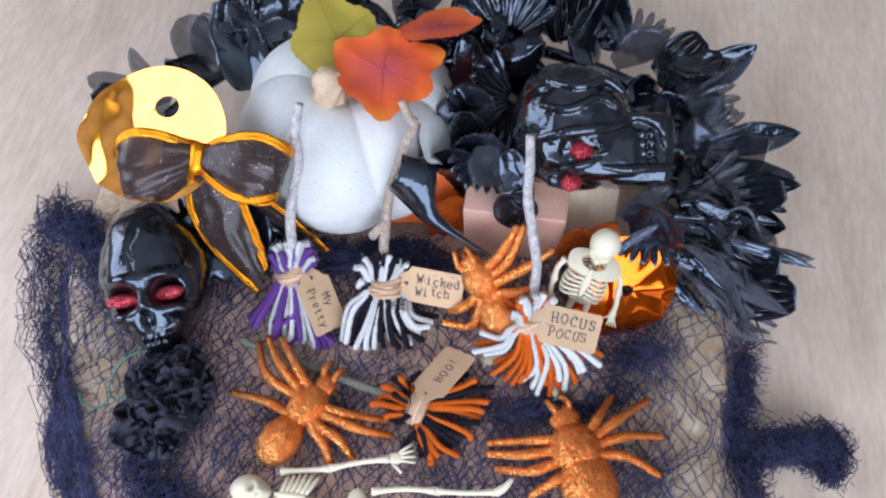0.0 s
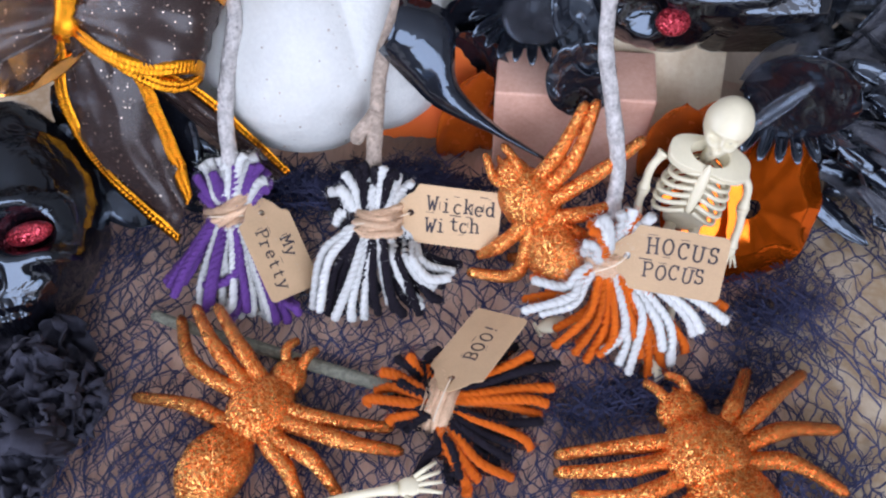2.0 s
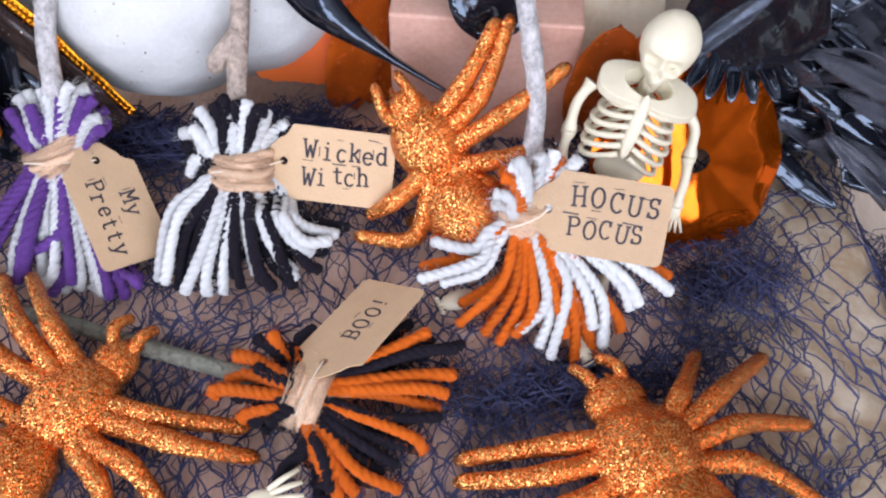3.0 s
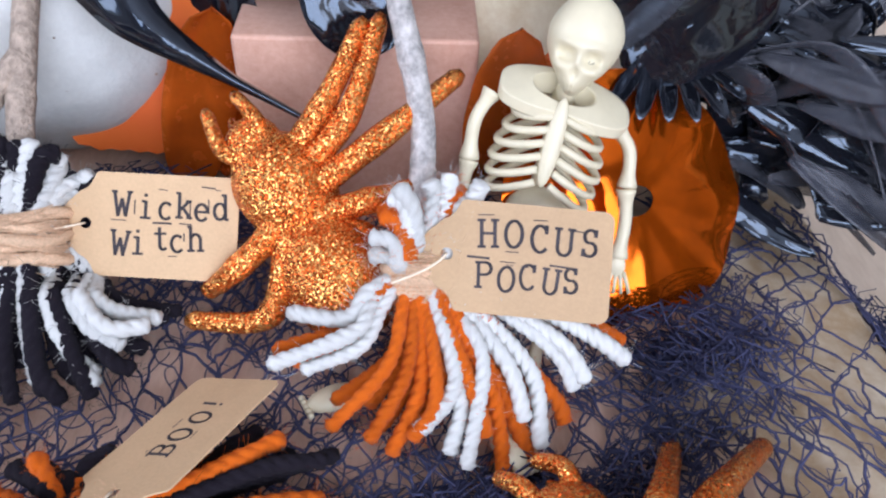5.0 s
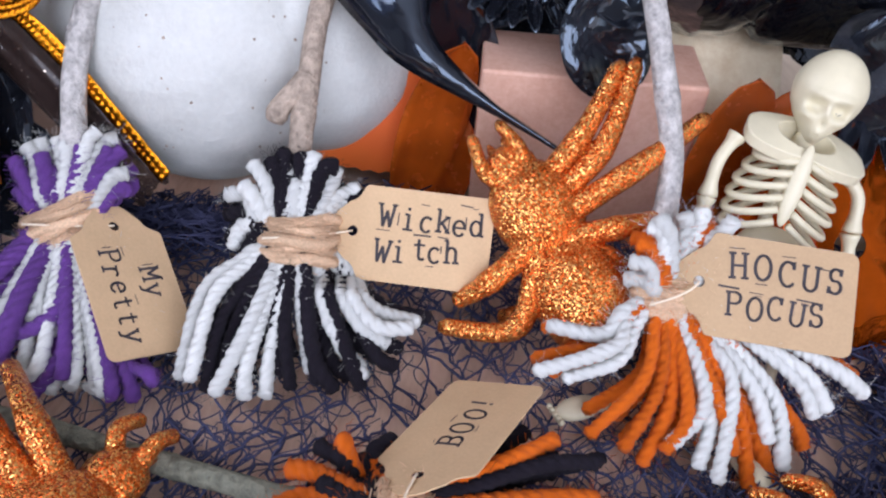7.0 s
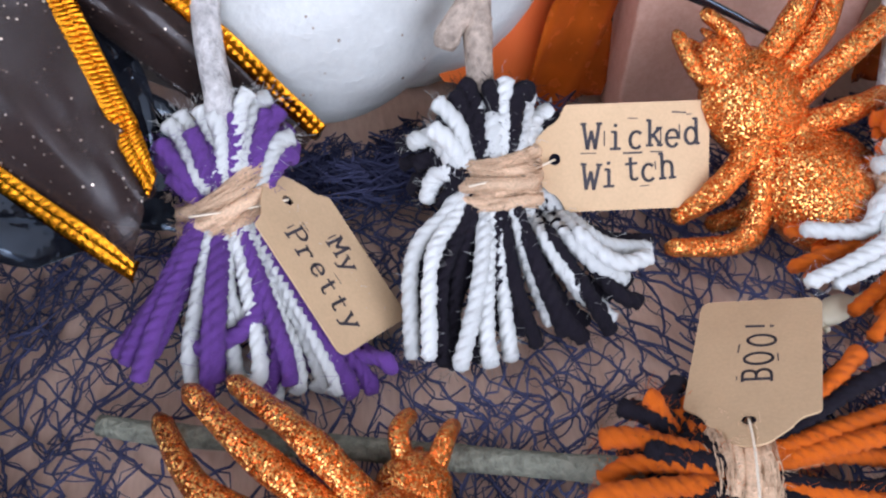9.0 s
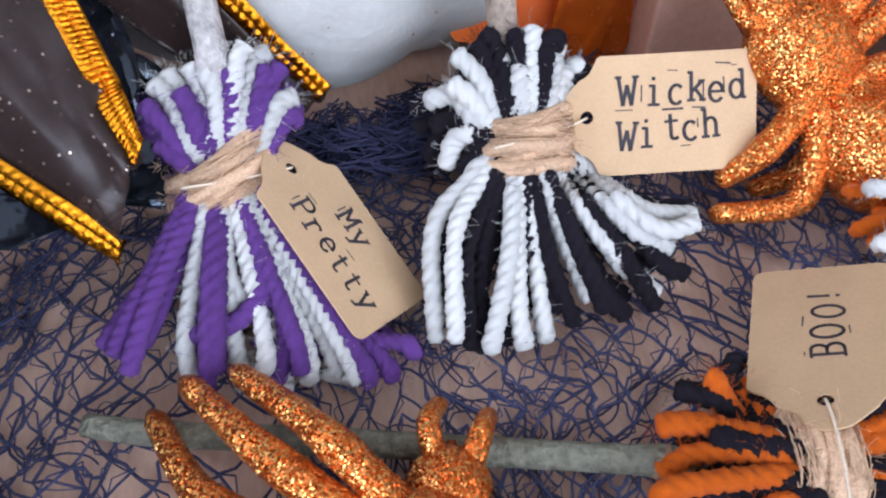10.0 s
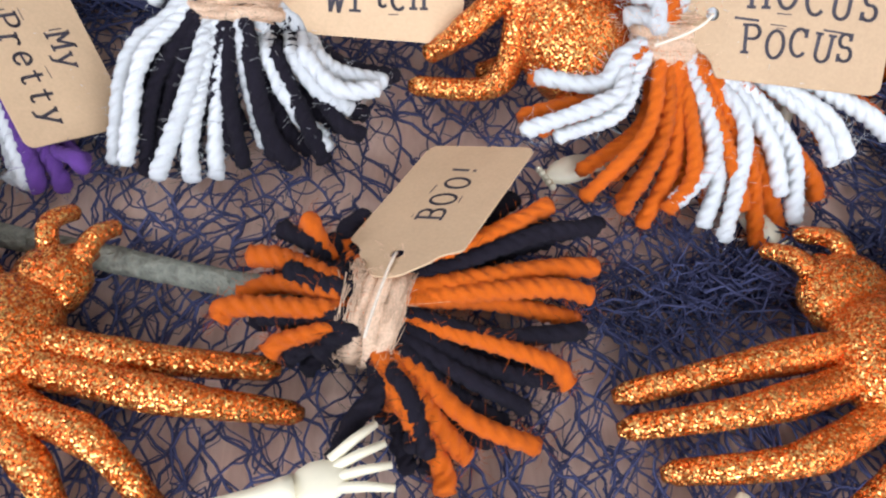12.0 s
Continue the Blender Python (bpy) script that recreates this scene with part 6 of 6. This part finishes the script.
# long curling wisps over the right-hand end
for k in range(48):
    a = Vector((rng.uniform(0.190, 0.235), rng.uniform(0.360, 0.435), rng.uniform(0.075, 0.120)))
    e = Vector((rng.uniform(0.240, 0.300), rng.uniform(0.310, 0.390) if k % 3 else rng.uniform(0.38, 0.46), rng.uniform(0.042, 0.080)))
    m1 = a.lerp(e, 0.35) + Vector((rng.uniform(-0.012, 0.012), rng.uniform(-0.022, 0.022), rng.uniform(0.005, 0.030)))
    m2 = a.lerp(e, 0.70) + Vector((rng.uniform(-0.012, 0.012), rng.uniform(-0.022, 0.022), rng.uniform(-0.005, 0.020)))
    line = smooth_line([a, m1, m2, e], 22)
    w = rng.uniform(0.0010, 0.0075)
    wd = Vector((rng.uniform(-0.4, 0.4), rng.uniform(0.3, 1), rng.uniform(-0.8, 0.8))).normalized()
    wd2 = (wd + Vector((rng.uniform(-0.8, 0.8), rng.uniform(-0.5, 0.5), rng.uniform(-0.8, 0.8)))).normalized()
    rows = [[p + wd.lerp(wd2, i / 22) * w * v * math.sin(math.pi * (0.06 + 0.9 * i / 22)) ** 0.6 + Vector((0, 0, 0.15 * w * v * v)) for v in (-1, -0.5, 0, 0.5, 1)] for i, p in enumerate(line)]
    s = Shape()
    s.sheet(rows, 0.00025)
    part("foil_wisp", s, MAT["feather" if k % 3 else "foil_black"], garland)
# a long curled blade that hangs before the cedar block
low = smooth_line([(-0.016, 0.366, 0.141), (0.000, 0.358, 0.128), (0.013, 0.352, 0.119), (0.040, 0.346, 0.109), (0.056, 0.342, 0.103), (0.074, 0.338, 0.095)], 30)
high = smooth_line([(-0.006, 0.384, 0.160), (0.018, 0.382, 0.150), (0.022, 0.360, 0.129), (0.041, 0.350, 0.1125), (0.056, 0.344, 0.105), (0.074, 0.339, 0.096)], 30)
s = Shape()
s.sheet([[a.lerp(b, v) + Vector((0.003, -0.008, 0.004)) * math.sin(math.pi * v) * (1 - i / 30) for v in (0, 0.15, 0.3, 0.45, 0.6, 0.8, 1)] for i, (a, b) in enumerate(zip(low, high))], 0.0003)
part("foil_blade", s, MAT["foil_black"], garland)


def film(at, d, nrm, L, W, mat_="foil_black", curl=0.5, point=0.5):
    d, nrm = Vector(d), Vector(nrm)
    return foil_petal(basis(at, d.cross(nrm), y=d), L, W, curl, 0.2, point, mat_, 0.13)


# broad films over the blocks and behind the upright skeleton
film((0.070, 0.398, 0.158), (0.30, -0.40, -0.60), (0.1, -0.75, 0.65), 0.046, 0.012, "foil_black", 0.5, 0.45)
film((0.077, 0.372, 0.146), (0.16, -0.10, -0.9), (0.15, -1, 0.15), 0.040, 0.017, "foil_black", 0.15, 0.45)
film((0.056, 0.408, 0.150), (0.1, -0.4, -0.3), (0.0, -0.7, 0.7), 0.034, 0.018, "foil_smoke", 0.6, 0.4)
film((0.030, 0.405, 0.120), (0.5, 0.1, 0.4), (-0.1, -0.8, 0.5), 0.055, 0.020, "foil_black", 0.4, 0.45)
film((0.018, 0.410, 0.100), (0.3, 0.1, 0.9), (0.2, -0.9, 0.3), 0.060, 0.018, "foil_black", 0.6, 0.45)
film((0.040, 0.420, 0.105), (0.1, 0.3, 0.8), (-0.3, -0.8, 0.4), 0.060, 0.020, "foil_black", 0.5, 0.4)
film((0.010, 0.430, 0.120), (0.6, 0.5, 0.3), (0.1, -0.6, 0.7), 0.060, 0.022, "foil_smoke", 0.7, 0.45)
film((0.196, 0.398, 0.132), (-0.75, -0.40, -0.15), (0.1, -0.7, 0.7), 0.050, 0.008, "foil_smoke", 0.3, 0.7)
film((0.185, 0.360, 0.140), (-0.9, -0.45, -0.55), (0.1, -0.8, 0.5), 0.048, 0.0045, "foil_smoke", 0.2, 0.8)
film((0.168, 0.378, 0.105), (0.5, -0.2, 0.5), (0.0, -0.8, 0.5), 0.060, 0.022, "foil_black", 0.4, 0.45)
# dark films under the tails of the bow
film((-0.178, 0.378, 0.112), (0.50, -0.38, -0.50), (0.0, -0.7, 0.7), 0.085, 0.034, "foil_black", 0.2, 0.35)
film((-0.140, 0.385, 0.105), (0.60, -0.30, -0.50), (0.1, -0.8, 0.6), 0.070, 0.026, "foil_smoke", 0.3, 0.4)
film((-0.170, 0.352, 0.105), (0.45, -0.40, -0.55), (0.0, -0.7, 0.7), 0.068, 0.026, "foil_black", 0.3, 0.4)
film((-0.150, 0.352, 0.085), (0.75, -0.20, -0.45), (0.1, -0.7, 0.7), 0.062, 0.020, "foil_black", 0.3, 0.45)
# broad dark petals spilling over the right-hand end
for k in range(46):
    f = rng.random()
    p = Vector((0.203 + 0.040 * rng.random(), 0.345 + 0.10 * rng.random(), 0.060 + 0.055 * rng.random()))
    d = Vector((1.0, rng.uniform(-0.8, 0.35), rng.uniform(-0.5, 0.15)))
    nrm = Vector((rng.uniform(-0.2, 0.3), rng.uniform(-0.9, -0.2), rng.uniform(0.5, 1.0)))
    foil_petal(basis(p, d.cross(nrm), y=d), rng.uniform(0.040, 0.075), rng.uniform(0.0035, 0.0095), rng.uniform(-0.9, 0.5), rng.uniform(-0.5, 0.5), rng.choice((0.6, 0.9)), "feather" if k % 2 else "foil_black", 0.35)
# rust-orange film between pumpkin and block, and behind the upright skeleton
film((0.014, 0.386, 0.044), (0.22, 0.10, 0.95), (0.25, -0.9, 0.2), 0.075, 0.013, "foil_copper", 0.3, 0.40)
film((0.032, 0.392, 0.044), (-0.12, 0.10, 0.95), (0.10, -0.95, 0.2), 0.066, 0.013, "foil_copper", -0.3, 0.45)
# black sheet set behind the rust film, darkens the gap
film((0.024, 0.402, 0.050), (0.10, 0.05, 0.95), (-0.20, -0.95, 0.2), 0.080, 0.022, "foil_black", 0.2, 0.40)
film((0.126, 0.366, 0.060), (0.10, 0.05, 1.0), (0.15, -1.0, 0.3), 0.060, 0.013, "foil_copper", 0.2, 0.40)
film((0.138, 0.368, 0.064), (0.35, 0.05, 0.9), (-0.1, -1.0, 0.3), 0.052, 0.013, "foil_copper", -0.2, 0.40)

# ---- black silk flower by the small skull ----
flower = thing("silk_flower", label="ruffled black silk flower with a green wire stem", category="artificial flower")
for k in range(96):
    f = k / 96
    a = k * 2.399
    base = Vector((-0.163, 0.212, 0.045)) + Vector((rng.uniform(-0.018, 0.018) - 0.006 * f, rng.uniform(-0.030, 0.024), rng.uniform(0, 0.016)))
    d = Vector((math.cos(a) * 0.8, math.sin(a) * 0.9 - 0.2, rng.uniform(0.1, 0.9)))
    nrm = Vector((-math.cos(a) * 0.4, -math.sin(a) * 0.4 - 0.2, 1))
    s = Shape()
    s.sheet(petal_rows(basis(base, d.cross(nrm), y=d), rng.uniform(0.018, 0.031), rng.uniform(0.008, 0.013), rng.uniform(-0.9, 1.5), 0.35, 0.40, 14, 12, 0.95, rng.uniform(0, 90)), 0.0003)
    part("petal", s, MAT["petal"], flower)
s = Shape()
s.tube(smooth_line([(-0.192, 0.245, 0.060), (-0.200, 0.240, 0.064), (-0.215, 0.232, 0.055), (-0.222, 0.215, 0.047), (-0.214, 0.205, 0.045), (-0.203, 0.212, 0.050), (-0.199, 0.230, 0.060), (-0.193, 0.243, 0.062)], 40), 0.0008, 8)
part("wire_stem", s, MAT["wire"], flower, "green plastic-coated wire")
s = Shape()
s.tube(smooth_line([(-0.218, 0.208, 0.046), (-0.226, 0.198, 0.043), (-0.240, 0.200, 0.043), (-0.246, 0.208, 0.043)], 16), 0.0008, 8)
part("wire_stem", s, MAT["wire"], flower)

# ---- paper crumbs on the table ----
for x, y, r in ((-0.440, 0.548, 0.0016), (-0.262, 0.160, 0.0021), (-0.430, 0.500, 0.0009)):
    s = Shape()
    s.ball(pose(x, y, r * 0.5, 0, 0, 30), r, r * 0.8, r * 0.5, 6, 5, lambda d, p: p * (1 + 0.3 * noise.noise(d * 3 + Vector((x, y, 0)) * 90)))
    tagged(part("paper_crumb", s, MAT["white_clay"], smooth=False), "tiny white paper crumb lying on the table", "paper crumb", "crumbs on the table")
